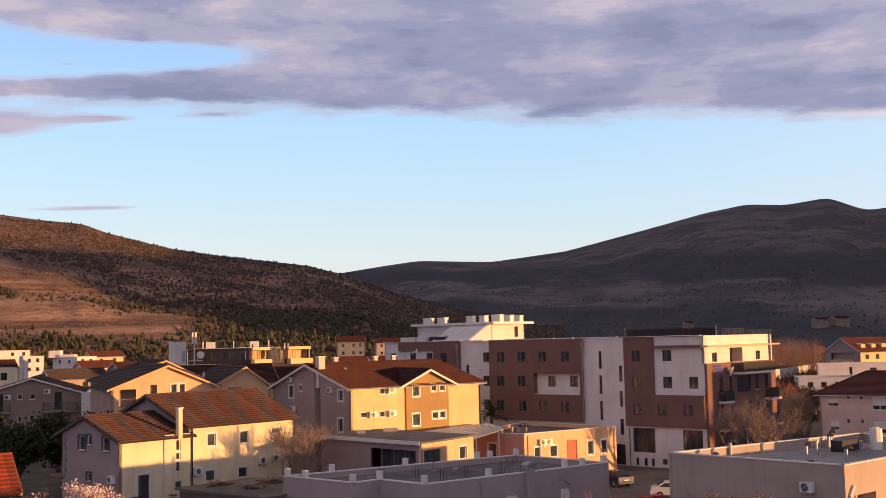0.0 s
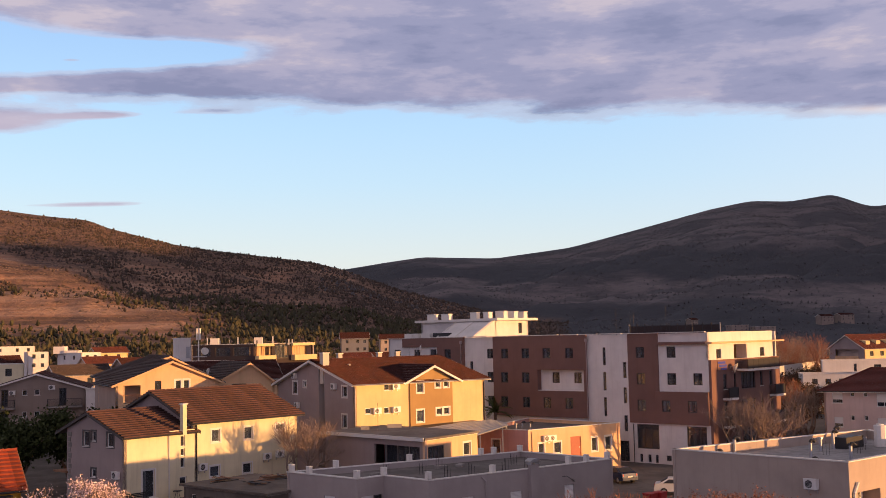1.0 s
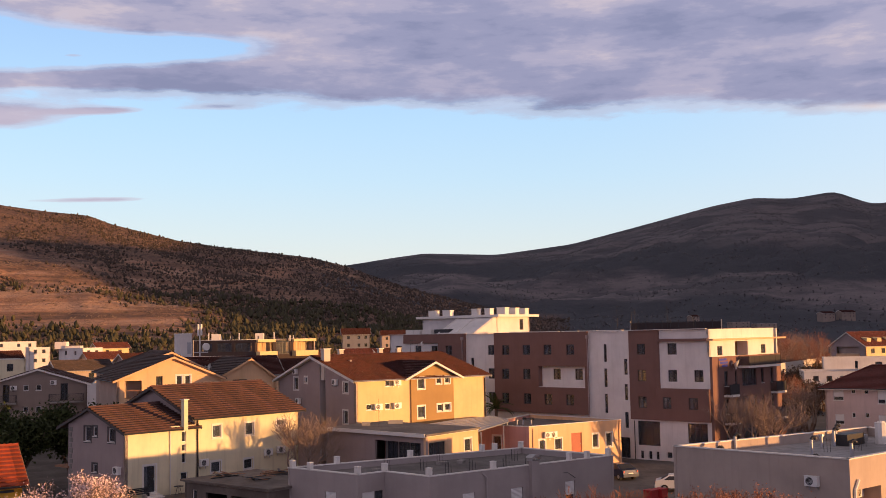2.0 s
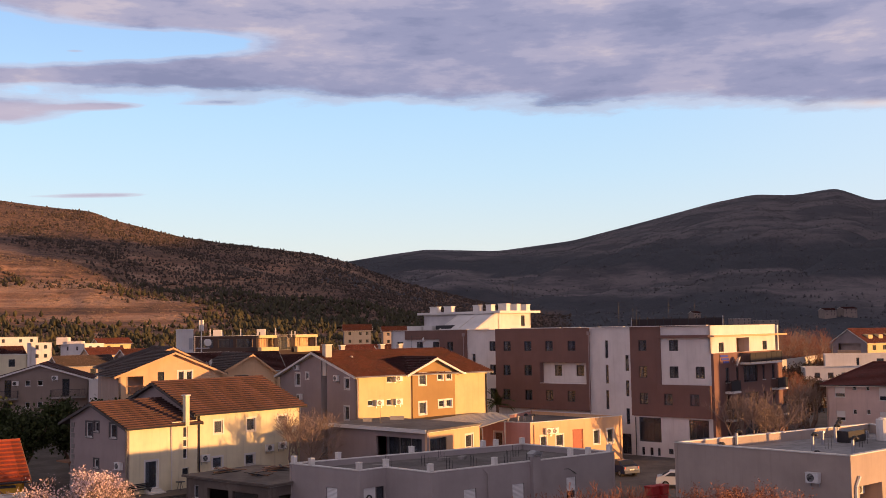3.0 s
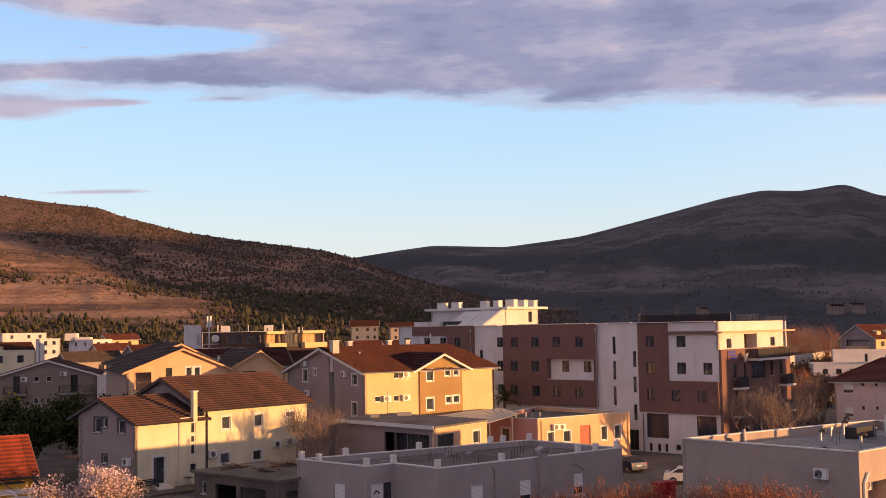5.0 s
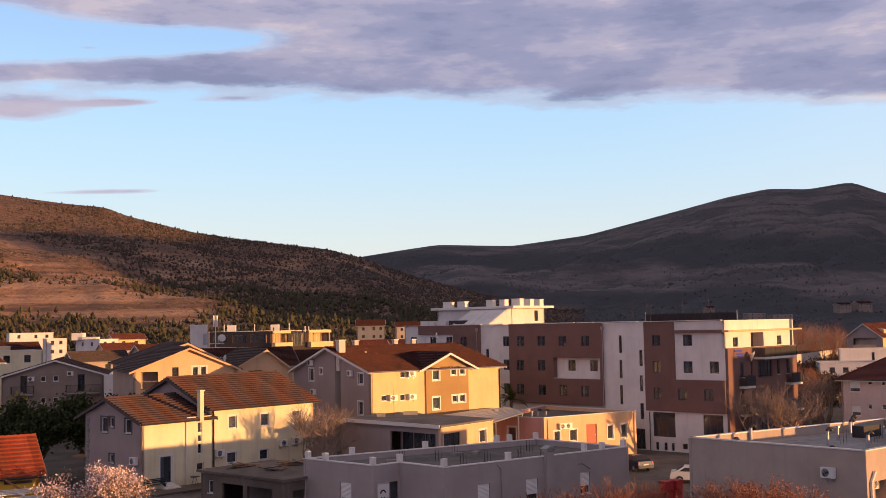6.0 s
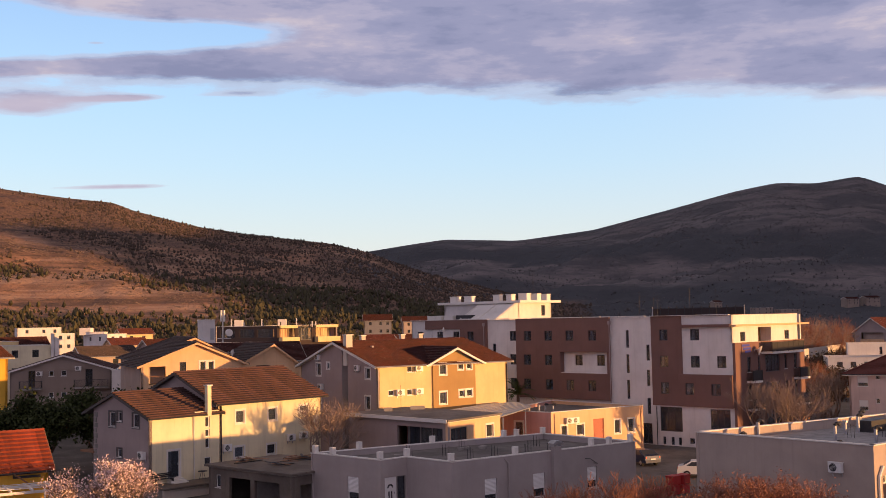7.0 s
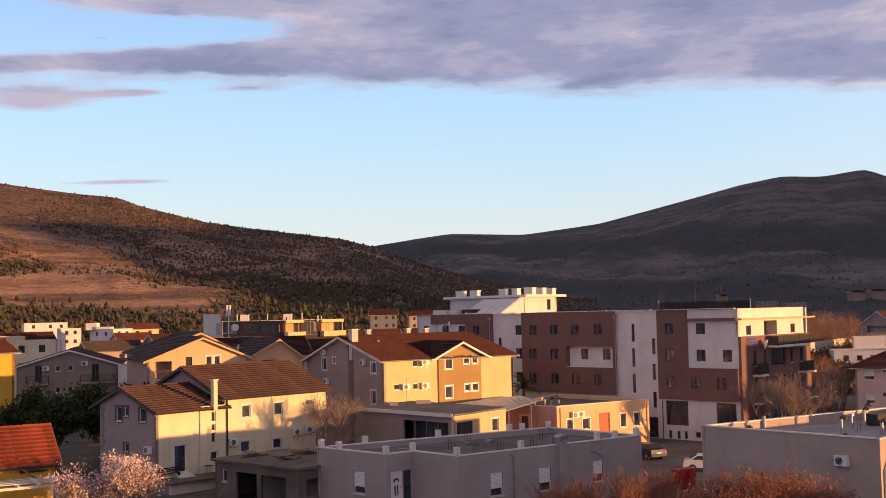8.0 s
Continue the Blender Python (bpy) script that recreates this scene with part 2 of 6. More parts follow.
def ground_material():
    """Valley floor, dry stony slopes, scrub, terraces and the woods of the far mountain on one sheet."""
    m, n, p = principled("hill_ground", 0.95, 0, 0.15)
    co = n.add("ShaderNodeTexCoord").outputs["Object"]
    z = n.add("ShaderNodeSeparateXYZ")
    n.link(co, z.inputs[0])
    X, Y, Z = z.outputs
    big, mid_, spot = n.noise(co, 0.0035, 7, 0.6), n.noise(co, 0.02, 7, 0.68), n.noise(co, 0.11, 5, 0.7)
    terr = n.noise(n.mapped(co, (0.006, 0.012, 0.22)), 1.0, 6, 0.6)
    # near hill: dry grass, pale terrace walls, brown scrub and leafless woods
    dry = n.mix(n.ramp(mid_, [(0.35, 0.0), (0.7, 1.0)]), (0.34, 0.192, 0.125), (0.20, 0.12, 0.085))
    stone = n.mix(n.ramp(terr, [(0.50, 0.0), (0.60, 0.75)]), dry, (0.44, 0.285, 0.20))
    stone = n.mix(n.ramp(terr, [(0.36, 0.75), (0.46, 0.0)]), stone, (0.10, 0.07, 0.055))
    brush = n.mix(n.ramp(spot, [(0.36, 0.0), (0.62, 1.0)]), (0.062, 0.048, 0.044), (0.215, 0.13, 0.098))
    east = n.math("MULTIPLY", n.math("ADD", X, 150.0), 0.002)
    high = n.math("MULTIPLY", n.math("SUBTRACT", Z, 75.0), 0.006)
    lush = n.math("ADD", n.math("ADD", big, n.math("MAXIMUM", east, high)), n.math("MULTIPLY", n.math("SUBTRACT", mid_, 0.5), 0.6))
    near = n.mix(n.ramp(lush, [(0.50, 0.0), (0.64, 0.95)]), stone, brush)
    near = n.mix(n.ramp(spot, [(0.55, 0.0), (0.66, 0.7)]), near, (0.045, 0.042, 0.03))
    # far mountain: grey upland above, a belt of forest, pale stony ground at its foot, tinted with haze
    wave = n.math("MULTIPLY", n.math("SUBTRACT", n.noise(n.mapped(co, (0.0022, 0.0022, 0.006)), 1.0, 5, 0.6), 0.5), 190.0)
    level = n.math("ADD", n.math("ADD", Z, wave), n.math("MULTIPLY", n.math("SUBTRACT", X, 480.0), 0.07))
    level = n.math("DIVIDE", level, 400.0)
    zone = n.ramp(level, [(0.05, 0.0), (0.10, 1.0), (0.23, 1.0), (0.28, 0.0), (0.42, 0.0), (0.52, 0.75)])
    grove = n.ramp(n.noise(n.mapped(co, (0.006, 0.006, 0.03)), 1.0, 6, 0.65), [(0.42, 1.0), (0.58, 0.25)])
    # lifted bluish tones paint the haze into the ground colour
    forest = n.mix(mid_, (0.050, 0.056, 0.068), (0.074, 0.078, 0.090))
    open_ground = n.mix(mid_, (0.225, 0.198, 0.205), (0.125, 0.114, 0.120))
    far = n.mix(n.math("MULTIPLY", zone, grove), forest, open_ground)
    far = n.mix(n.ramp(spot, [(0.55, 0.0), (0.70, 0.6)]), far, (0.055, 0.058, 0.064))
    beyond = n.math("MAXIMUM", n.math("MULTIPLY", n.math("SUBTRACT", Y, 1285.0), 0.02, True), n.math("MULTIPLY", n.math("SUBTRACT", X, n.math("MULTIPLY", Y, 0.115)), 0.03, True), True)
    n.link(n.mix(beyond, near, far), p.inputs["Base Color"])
    bump(n, p, n.math("ADD", mid_, n.math("MULTIPLY", spot, 0.5)), 0.7, 7.0)
    return m


M_GROUND = ground_material()
M_LOT = concrete("gravel_lot", (0.12, 0.11, 0.10))


# ---- building kit ----
class Mesh:
    """Collects faces for one mesh."""

    def __init__(self):
        self.v, self.f = [], []

    def face(self, *pts):
        k = len(self.v)
        self.v += [tuple(p) for p in pts]
        self.f.append(tuple(range(k, k + len(pts))))
        return self

    def hull(self, bottom, top):
        """A prism between two rings of points, the rings counter-clockwise from above."""
        k, c = len(self.v), len(bottom)
        self.v += [tuple(p) for p in bottom] + [tuple(p) for p in top]
        self.f.append(tuple(range(k + c - 1, k - 1, -1)))
        self.f.append(tuple(range(k + c, k + 2 * c)))
        self.f += [(k + i, k + (i + 1) % c, k + c + (i + 1) % c, k + c + i) for i in range(c)]
        return self

    def box(self, x0, y0, z0, x1, y1, z1, m=None):
        b = [(x0, y0, z0), (x1, y0, z0), (x1, y1, z0), (x0, y1, z0)]
        t = [(x, y, z1) for x, y, _ in b]
        if m is not None:
            b, t = [m @ Vector(p) for p in b], [m @ Vector(p) for p in t]
        return self.hull(b, t)

    def tube(self, p, q, r0, r1, sides=6, caps=True):
        p, q = Vector(p), Vector(q)
        d = (q - p)
        if d.length < 1e-6: return self
        d.normalize()
        a = d.cross(Vector((0, 0, 1)) if abs(d.z) < 0.9 else Vector((1, 0, 0))).normalized()
        b = d.cross(a)
        k = len(self.v)
        for c, r in ((p, r0), (q, r1)):
            for i in range(sides):
                w = 2 * math.pi * i / sides
                self.v.append(tuple(c + a * (r * math.cos(w)) + b * (r * math.sin(w))))
        self.f += [(k + i, k + (i + 1) % sides, k + sides + (i + 1) % sides, k + sides + i) for i in range(sides)]
        if caps:
            self.f.append(tuple(range(k + sides - 1, k - 1, -1)))
            self.f.append(tuple(range(k + sides, k + 2 * sides)))
        return self

    def data(self, name, mat):
        me = bpy.data.meshes.new(name)
        me.from_pydata(self.v, [], self.f)
        me.materials.append(mat)
        me.validate()
        me.update()
        return me


def part(name, mesh, mat, parent=None, label="", m=None):
    """One mesh object under a thing or a part."""
    data = mesh.data(name, mat) if isinstance(mesh, Mesh) else mesh
    ob = new(name, data)
    if parent is not None: ob.parent = parent
    if m is not None: ob.matrix_local = m
    if label: ob["label"] = label
    return ob


def thing(name, m, label, category, group="", kind=""):
    ob = new(name)
    ob.matrix_world = m
    ob.empty_display_size = 0.5
    return tagged(ob, label, category, group, kind)


def at_bearing(x, y, b, z=0.0):
    """A place whose x axis points along compass bearing b, clockwise from straight ahead."""
    return pose(x, y, z, 0, 0, 90 - b)


def frame_on(px, py, qx, qy):
    """Local matrix on a wall foot: x from P towards Q, y into the house, z up."""
    return pose(px, py, 0, 0, 0, math.degrees(math.atan2(qy - py, qx - px)))


def height_at(top, s):
    if isinstance(top, (int, float)): return top
    return float(np.interp(s, [a for a, _ in top], [b for _, b in top]))


WIN = {}


def ring(w, h, t, y0, y1, x=0.0, z=0.0):
    """A rectangular frame in one piece."""
    k = Mesh()
    for y in (y0, y1):
        k.v += [(x, y, z), (x + w, y, z), (x + w, y, z + h), (x, y, z + h), (x + t, y, z + t), (x + w - t, y, z + t), (x + w - t, y, z + h - t), (x + t, y, z + h - t)]
    for i in range(4):
        j = (i + 1) % 4
        k.f += [(i, j, 4 + j, 4 + i), (8 + j, 8 + i, 12 + i, 12 + j), (j, i, 8 + i, 8 + j), (4 + i, 4 + j, 12 + j, 12 + i)]
    return k


def window_meshes(kind, w, h):
    key = (kind, round(w, 2), round(h, 2))
    if key in WIN: return WIN[key]
    out = {}
    dark = "d" in kind
    fm = M_FRAMED if dark else M_FRAMEW
    f = ring(w, h, 0.07, 0.10, 0.17)
    if w > 0.85 and "1" not in kind:
        cnt = max(2, round(w / 0.85))
        out["mullions"] = [Mesh().box(w * i / cnt - 0.045, 0.105, 0.07, w * i / cnt + 0.045, 0.165, h - 0.07).data("mullion", fm) for i in range(1, cnt)]
    out["frame"] = f.data("window", fm)
    out["pane"] = Mesh().box(0.07, 0.128, 0.07, w - 0.07, 0.14, h - 0.07).data("pane", M_GLASS)
    if "n" not in kind: out["sill"] = Mesh().box(-0.06, -0.07, -0.06, w + 0.06, 0.10, 0.0).data("sill", M_TRIM)
    if "s" in kind: out["surround"] = ring(w + 0.28, h + 0.28, 0.14, -0.03, 0.01, -0.14, -0.14).data("surround", M_FRAMED if "k" in kind else M_TRIM)
    if "c" in kind: out["curtain"] = Mesh().box(0.08, 0.24, 0.05, w * 0.42, 0.27, h - 0.05).data("curtain", M_CURTAIN)
    if "f" in kind: out["curtain"] = Mesh().box(0.08, 0.22, 0.05, w - 0.08, 0.25, h - 0.05).data("curtain", M_CURTAIN)
    if "r" in kind:
        r = Mesh()
        rows = max(4, int(h * 0.72 / 0.09))
        edge_pts = [(0.05 + 0.018 * (i % 2), h - 0.02 - i * 0.045) for i in range(rows * 2)]
        for (ya, za), (yb, zb) in zip(edge_pts, edge_pts[1:]):
            r.v += [(0.04, ya, za), (w - 0.04, ya, za)]
        n0 = len(r.v) // 2
        r.f += [(2 * i, 2 * i + 2, 2 * i + 3, 2 * i + 1) for i in range(n0 - 1)]
        last = r.v[-1][2]
        r.v += [(0.04, 0.095, h - 0.02), (w - 0.04, 0.095, h - 0.02), (0.04, 0.095, last), (w - 0.04, 0.095, last)]
        c = 2 * n0
        r.f += [(c, c + 1, c + 3, c + 2), (0, 1, c + 1, c), (c - 2, c - 1, c + 3, c + 2)]
        out["shutter"] = r.data("shutter", M_FRAMEW)
    WIN[key] = out
    return out


def put_window(root, base, s, z, w, h, kind, y=0.0):
    ms = window_meshes(kind, w, h)
    win = part("window", ms["frame"], None, root, "", base @ pose(s, y, z))
    for k in ("pane", "sill", "surround", "shutter", "curtain"):
        if k in ms: part(k, ms[k], None, win)
    for d in ms.get("mullions", ()): part("mullion", d, None, win)
    return win


def put_door(root, base, s, z, w, h, mat, y=0.0, glazed=False):
    d = part("door", ring(w, h, 0.08, 0.06, 0.18), M_FRAMEW if glazed else mat, root, "", base @ pose(s, y, z))
    if glazed:
        part("pane", Mesh().box(0.08, 0.11, 0.08, w - 0.08, 0.125, h - 0.08), M_GLASS, d)
        part("curtain", Mesh().box(0.1, 0.2, 0.05, w * 0.4, 0.23, h - 0.1), M_CURTAIN, d)
        part("surround", ring(w + 0.24, h + 0.12, 0.12, -0.03, 0.01, -0.12, 0.0), M_TRIM, d)
    else:
        leaf = Mesh().box(0.08, 0.10, 0.02, w - 0.08, 0.15, h - 0.08)
        for i in range(2):
            leaf.box(0.2, 0.085, 0.25 + i * h * 0.45, w - 0.2, 0.10, h * 0.42 + i * h * 0.45)
        part("leaf", leaf, mat, d)
    part("handle", Mesh().box(w - 0.2, 0.03, h * 0.47, w - 0.16, 0.09, h * 0.53), M_STEEL, d)


def wall(root, P, Q, z0, top, mat, holes=(), t=0.25, out=0.0, name="wall", label="", fill=True):
    """A wall from P to Q (left to right seen from outside) with real openings; the holes are (s0, s1, z0, z1, kind)."""
    base = frame_on(*P, *Q)
    if out: base = base @ pose(0, -out, 0)
    L = math.hypot(Q[0] - P[0], Q[1] - P[1])
    cuts = {0.0, L}
    for h in holes: cuts |= {max(0.0, h[0]), min(L, h[1])}
    if not isinstance(top, (int, float)): cuts |= {a for a, _ in top if 0 < a < L}
    cuts = sorted(cuts)
    k = Mesh()
    for a, b in zip(cuts, cuts[1:]):
        if b - a < 1e-5: continue
        c = (a + b) / 2
        ta, tb = height_at(top, a + 1e-6), height_at(top, b - 1e-6)
        low = z0
        for h in sorted((h for h in holes if h[0] < c < h[1]), key=lambda h: h[2]):
            for y, flip in ((0, 1), (t, 0)):
                q = [(a, y, low), (b, y, low), (b, y, h[2]), (a, y, h[2])]
                k.face(*(q if flip else q[::-1]))
            low = h[3]
        for y, flip in ((0, 1), (t, 0)):
            q = [(a, y, low), (b, y, low), (b, y, tb), (a, y, ta)]
            k.face(*(q if flip else q[::-1]))
        k.face((a, 0, ta), (b, 0, tb), (b, t, tb), (a, t, ta))
    for a, za in ((0, height_at(top, 0)), (L, height_at(top, L))):
        q = [(a, 0, z0), (a, 0, za), (a, t, za), (a, t, z0)]
        k.face(*(q[::-1] if a == 0 else q[::-1]))
    for h in holes:
        a, b, c, d = h[:4]
        k.face((a, 0, c), (a, t, c), (a, t, d), (a, 0, d))
        k.face((b, 0, c), (b, 0, d), (b, t, d), (b, t, c))
        k.face((a, 0, c), (b, 0, c), (b, t, c), (a, t, c))
        k.face((a, 0, d), (a, t, d), (b, t, d), (b, 0, d))
    part(name, k, mat, root, label, base)
    if fill:
        for a, b, c, d, kind in (h[:5] for h in holes):
            if kind == "open": continue
            if kind == "door": put_door(root, base, a, c, b - a, d - c, M_FRAMEW)
            elif kind == "reddoor": put_door(root, base, a, c, b - a, d - c, M_REDDOOR)
            elif kind == "wooddoor": put_door(root, base, a, c, b - a, d - c, M_WOOD)
            elif kind == "glassdoor": put_door(root, base, a, c, b - a, d - c, M_FRAMEW, glazed=True)
            else: put_window(root, base, a, c, b - a, d - c, kind)
    return base


def left_holes(D, holes):
    """Holes whose place is given from the near corner, for a left wall that runs from the far corner to the near one."""
    return [(D - h[1], D - h[0], *h[2:]) for h in holes]


def slope_tiles(root, p, ex, L, eu, S, mat, joined, step=0.36, wave=0.30, name="tile_course"):
    """Courses of curved tiles up a roof slope: p is the eave's corner, ex along the eave, eu up the slope."""
    p, ex, eu = Vector(p), Vector(ex).normalized(), Vector(eu).normalized()
    nz = ex.cross(eu).normalized()
    if nz.z < 0: nz = -nz
    rows = max(1, int(S / step))
    cols = max(2, int(L / wave))
    rise = step * 0.33
    k = Mesh()
    made = None
    for r in range(rows):
        if not joined: k = Mesh()
        for c in range(cols):
            jit = random.uniform(-0.008, 0.012)
            u0, u1 = L * c / cols, L * (c + 1) / cols
            um = (u0 + u1) / 2
            lo, hi = r * S / rows - 0.03, (r + 1) * S / rows
            a = [p + ex * u + eu * lo + nz * (rise + h + jit) for u, h in ((u0, 0.0), (um, 0.018), (u1, 0.0))]
            b = [p + ex * u + eu * hi + nz * (h + 0.012) for u, h in ((u0, 0.0), (um, 0.018), (u1, 0.0))]
            f = [q - nz * (rise + 0.01) for q in a]
            n0 = len(k.v)
            k.v += [tuple(q) for q in a + b + f]
            k.f += [(n0, n0 + 1, n0 + 4, n0 + 3), (n0 + 1, n0 + 2, n0 + 5, n0 + 4), (n0 + 6, n0 + 7, n0 + 1, n0), (n0 + 7, n0 + 8, n0 + 2, n0 + 1)]
        if not joined:
            part(name, k, mat, root)
    if joined:
        part("tiling", k, mat, root)


def gable_roof(root, x0, x1, y0, y1, ze, yr, zr, mat, axis="x", joined=True, over=0.4, fascia=M_TRIM, ze2=None, thick=0.14):
    """Two slopes and a ridge. axis x: ridge along x, eaves at y0 and y1; axis y: the same turned a quarter."""
    ze2 = ze if ze2 is None else ze2

    def T(a, b, z): return Vector((a, b, z)) if axis == "x" else Vector((b, a, z))
    a0, a1 = x0 - over, x1 + over
    for ya, za, sgn in ((y0, ze, -1), (y1, ze2, 1)):
        s = (zr - za) / abs(yr - ya)
        e = ya + sgn * over
        zl = za - s * over
        top = [T(a0, e, zl), T(a1, e, zl), T(a1, yr, zr), T(a0, yr, zr)]
        if (top[1] - top[0]).cross(top[2] - top[1]).z < 0: top = top[::-1]
        part("roof", Mesh().hull([q - Vector((0, 0, thick)) for q in top], top), fascia, root)
        p, ex, eu = T(a0, e, zl), T(1, 0, 0), T(0, yr - e, zr - zl)
        slope_tiles(root, p, ex, a1 - a0, eu, eu.length, mat, joined, 0.36 if joined else 0.44)
        # gutter along the eave
        part("gutter", Mesh().tube(T(a0, e + sgn * 0.07, zl - 0.04), T(a1, e + sgn * 0.07, zl - 0.04), 0.07, 0.07, 6), M_STEEL if fascia is M_TRIM else M_DARK, root)
        # barge boards
        for a in (a0 - 0.03, a1 + 0.03):
            q = [T(a, e, zl - 0.2), T(a, yr, zr - 0.2), T(a, yr, zr + 0.03), T(a, e, zl + 0.03)]
            d = T(0.03, 0, 0)
            part("barge_board", Mesh().hull([v - d for v in q], [v + d for v in q]), fascia, root)
    k = Mesh()
    n = max(3, int((a1 - a0) / 0.4))
    for i in range(n):
        u0, u1 = a0 + (a1 - a0) * i / n, a0 + (a1 - a0) * (i + 1) / n
        if not joined: k = Mesh()
        k.tube(T(u0, yr, zr + 0.05), T(u1 + 0.03, yr, zr + 0.07), 0.10, 0.12, 6)
        if not joined: part("ridge_cap", k, mat, root)
    if joined: part("ridge_cap", k, mat, root)


def hip_roof(root, L, D, ze, zr, hip, mat, over=0.6, fascia=None):
    """Four tiled slopes that meet on a short ridge, with hip caps and a gutter all round."""
    s = (zr - ze) / (D / 2)
    zl = ze - s * over
    A, B, C, E = Vector((-over, -over, zl)), Vector((L + over, -over, zl)), Vector((L + over, D + over, zl)), Vector((-over, D + over, zl))
    R0, R1 = Vector((hip, D / 2, zr)), Vector((L - hip, D / 2, zr))
    part("roof", slab([(-over, -over), (L + over, -over), (L + over, D + over), (-over, D + over)], zl - 0.16, zl - 0.02), fascia or M_TRIM, root)
    for p, q, u, v in ((A, B, R1, R0), (B, C, R1, R1), (C, E, R0, R1), (E, A, R0, R0)):
        n = (q - p).cross(v - p).normalized()
        rows = max(4, int((v - p).length / 0.4))
        for i in range(rows):
            t0, t1 = i / rows, (i + 1) / rows
            a, b, c, d = p.lerp(v, t0) + n * 0.07, q.lerp(u, t0) + n * 0.07, q.lerp(u, t1) + n * 0.02, p.lerp(v, t1) + n * 0.02
            k = Mesh().face(a, b, c, d) if (c - d).length > 0.05 else Mesh().face(a, b, c)
            k.face(a - n * 0.08, b - n * 0.08, b, a)
            part("tile_course", k, mat, root)
    for p, q in ((A, R0), (B, R1), (C, R1), (E, R0), (R0, R1)): part("hip_cap", Mesh().tube(p + Vector((0, 0, 0.09)), q + Vector((0, 0, 0.09)), 0.11, 0.11, 6), mat, root)
    for p, q in ((A, B), (B, C), (C, E), (E, A)): part("gutter", Mesh().tube(p, q, 0.07, 0.07, 6), M_DARK, root)


def slab(poly, z0, z1):
    """A flat slab over a plan, the plan given counter-clockwise."""
    return Mesh().hull([(x, y, z0) for x, y in poly], [(x, y, z1) for x, y in poly])


def chimney(root, x, y, z0, z1, w=0.6, d=0.6, mat=None):
    c = part("chimney", Mesh().box(x - w / 2, y - d / 2, z0, x + w / 2, y + d / 2, z1), mat or M_TRIM, root)
    part("chimney_cap", Mesh().box(x - w / 2 - 0.08, y - d / 2 - 0.08, z1, x + w / 2 + 0.08, y + d / 2 + 0.08, z1 + 0.09), M_TRIM, c)


def railing(root, P, Q, z0, z1, mat, bars=0.12, name="balcony_railing", glass_panel=False):
    base = frame_on(*P, *Q)
    L = math.hypot(Q[0] - P[0], Q[1] - P[1])
    k = Mesh().box(0, -0.025, z1 - 0.05, L, 0.025, z1).box(0, -0.02, z0 + 0.05, L, 0.02, z0 + 0.09)
    n = max(2, int(L / bars))
    if not glass_panel:
        for i in range(n + 1): k.box(L * i / n - 0.01, -0.01, z0 + 0.09, L * i / n + 0.01, 0.01, z1 - 0.05)
    else:
        n = max(1, int(L / 1.2))
        for i in range(n + 1): k.box(L * i / n - 0.025, -0.02, z0, L * i / n + 0.025, 0.02, z1 - 0.05)
    r = part(name, k, mat, root, "", base)
    if glass_panel:
        part("panel", Mesh().box(0.03, -0.008, z0 + 0.1, L - 0.03, 0.008, z1 - 0.06), M_DARK, r)


AC_MESH = {}


def air_conditioner(m, label="white outdoor air conditioner unit on the wall"):
    """An outdoor unit 0.85 m wide with its fan grille on a bracket; y points into the wall."""
    a = thing("air_conditioner", m, label, "air conditioner", "air conditioners on the walls")
    if not AC_MESH:
        AC_MESH["body"] = Mesh().box(-0.42, -0.36, 0, 0.42, -0.06, 0.6).box(-0.44, -0.38, 0.58, 0.44, -0.05, 0.61).data("body", M_FRAMEW)
        AC_MESH["fan"] = Mesh().tube((-0.1, -0.345, 0.3), (-0.1, -0.372, 0.3), 0.25, 0.24, 16).data("fan", M_DARK)
        g = Mesh()
        for i in range(7): g.box(-0.34, -0.392, 0.09 + i * 0.068, 0.14, -0.38, 0.10 + i * 0.068)
        AC_MESH["grille"] = g.data("grille", M_FRAMEW)
        AC_MESH["bracket"] = Mesh().box(-0.02, -0.4, -0.05, 0.02, 0.0, 0.0).box(-0.02, -0.05, -0.25, 0.02, 0.0, 0.0).data("bracket", M_STEEL)
    body = part("body", AC_MESH["body"], None, a)
    part("fan", AC_MESH["fan"], None, body)
    part("grille", AC_MESH["grille"], None, body)
    for x in (-0.3, 0.3): part("bracket", AC_MESH["bracket"], None, a, "", pose(x, 0, 0))
    return a


def on_wall(root, P, Q, s, z):
    return root.matrix_world @ frame_on(*P, *Q) @ pose(s, 0, z)

# ---- ground and hills ----
LEFT_RIDGE = [(-40, 0.125), (-28, 0.128), (-22.0, 0.1195), (-20.3, 0.1155), (-18.36, 0.1113), (-16.37, 0.1083), (-15.56, 0.102), (-12.26, 0.0872), (-10.0, 0.081), (-8.0, 0.0766), (-5.4, 0.071), (-3.66, 0.0633), (-0.7, 0.0438), (4.0, 0.0214), (6.6, 0.0049), (9, -0.008)]
FAR_RIDGE = [(-20, 0.04), (-4.8, 0.0605), (-3.6, 0.0633), (-1.3, 0.0693), (0.5, 0.0733), (4.3, 0.0707), (8.2, 0.0786), (12.0, 0.0942), (15.4, 0.1084), (17.4, 0.1141), (19.3, 0.1117), (21.3, 0.116), (23.0, 0.1033), (24.0, 0.1041), (32, 0.13), (50, 0.10)]
RIDGE_L, RIDGE_F = 1280.0, 3300.0


def table(t, b):
    """Smooth reading of a ridge table."""
    x = [a for a, _ in t]
    y = [v for _, v in t]
    return (np.interp(b, x, y) * 2 + np.interp(b - 0.35, x, y) + np.interp(b + 0.35, x, y)) / 4


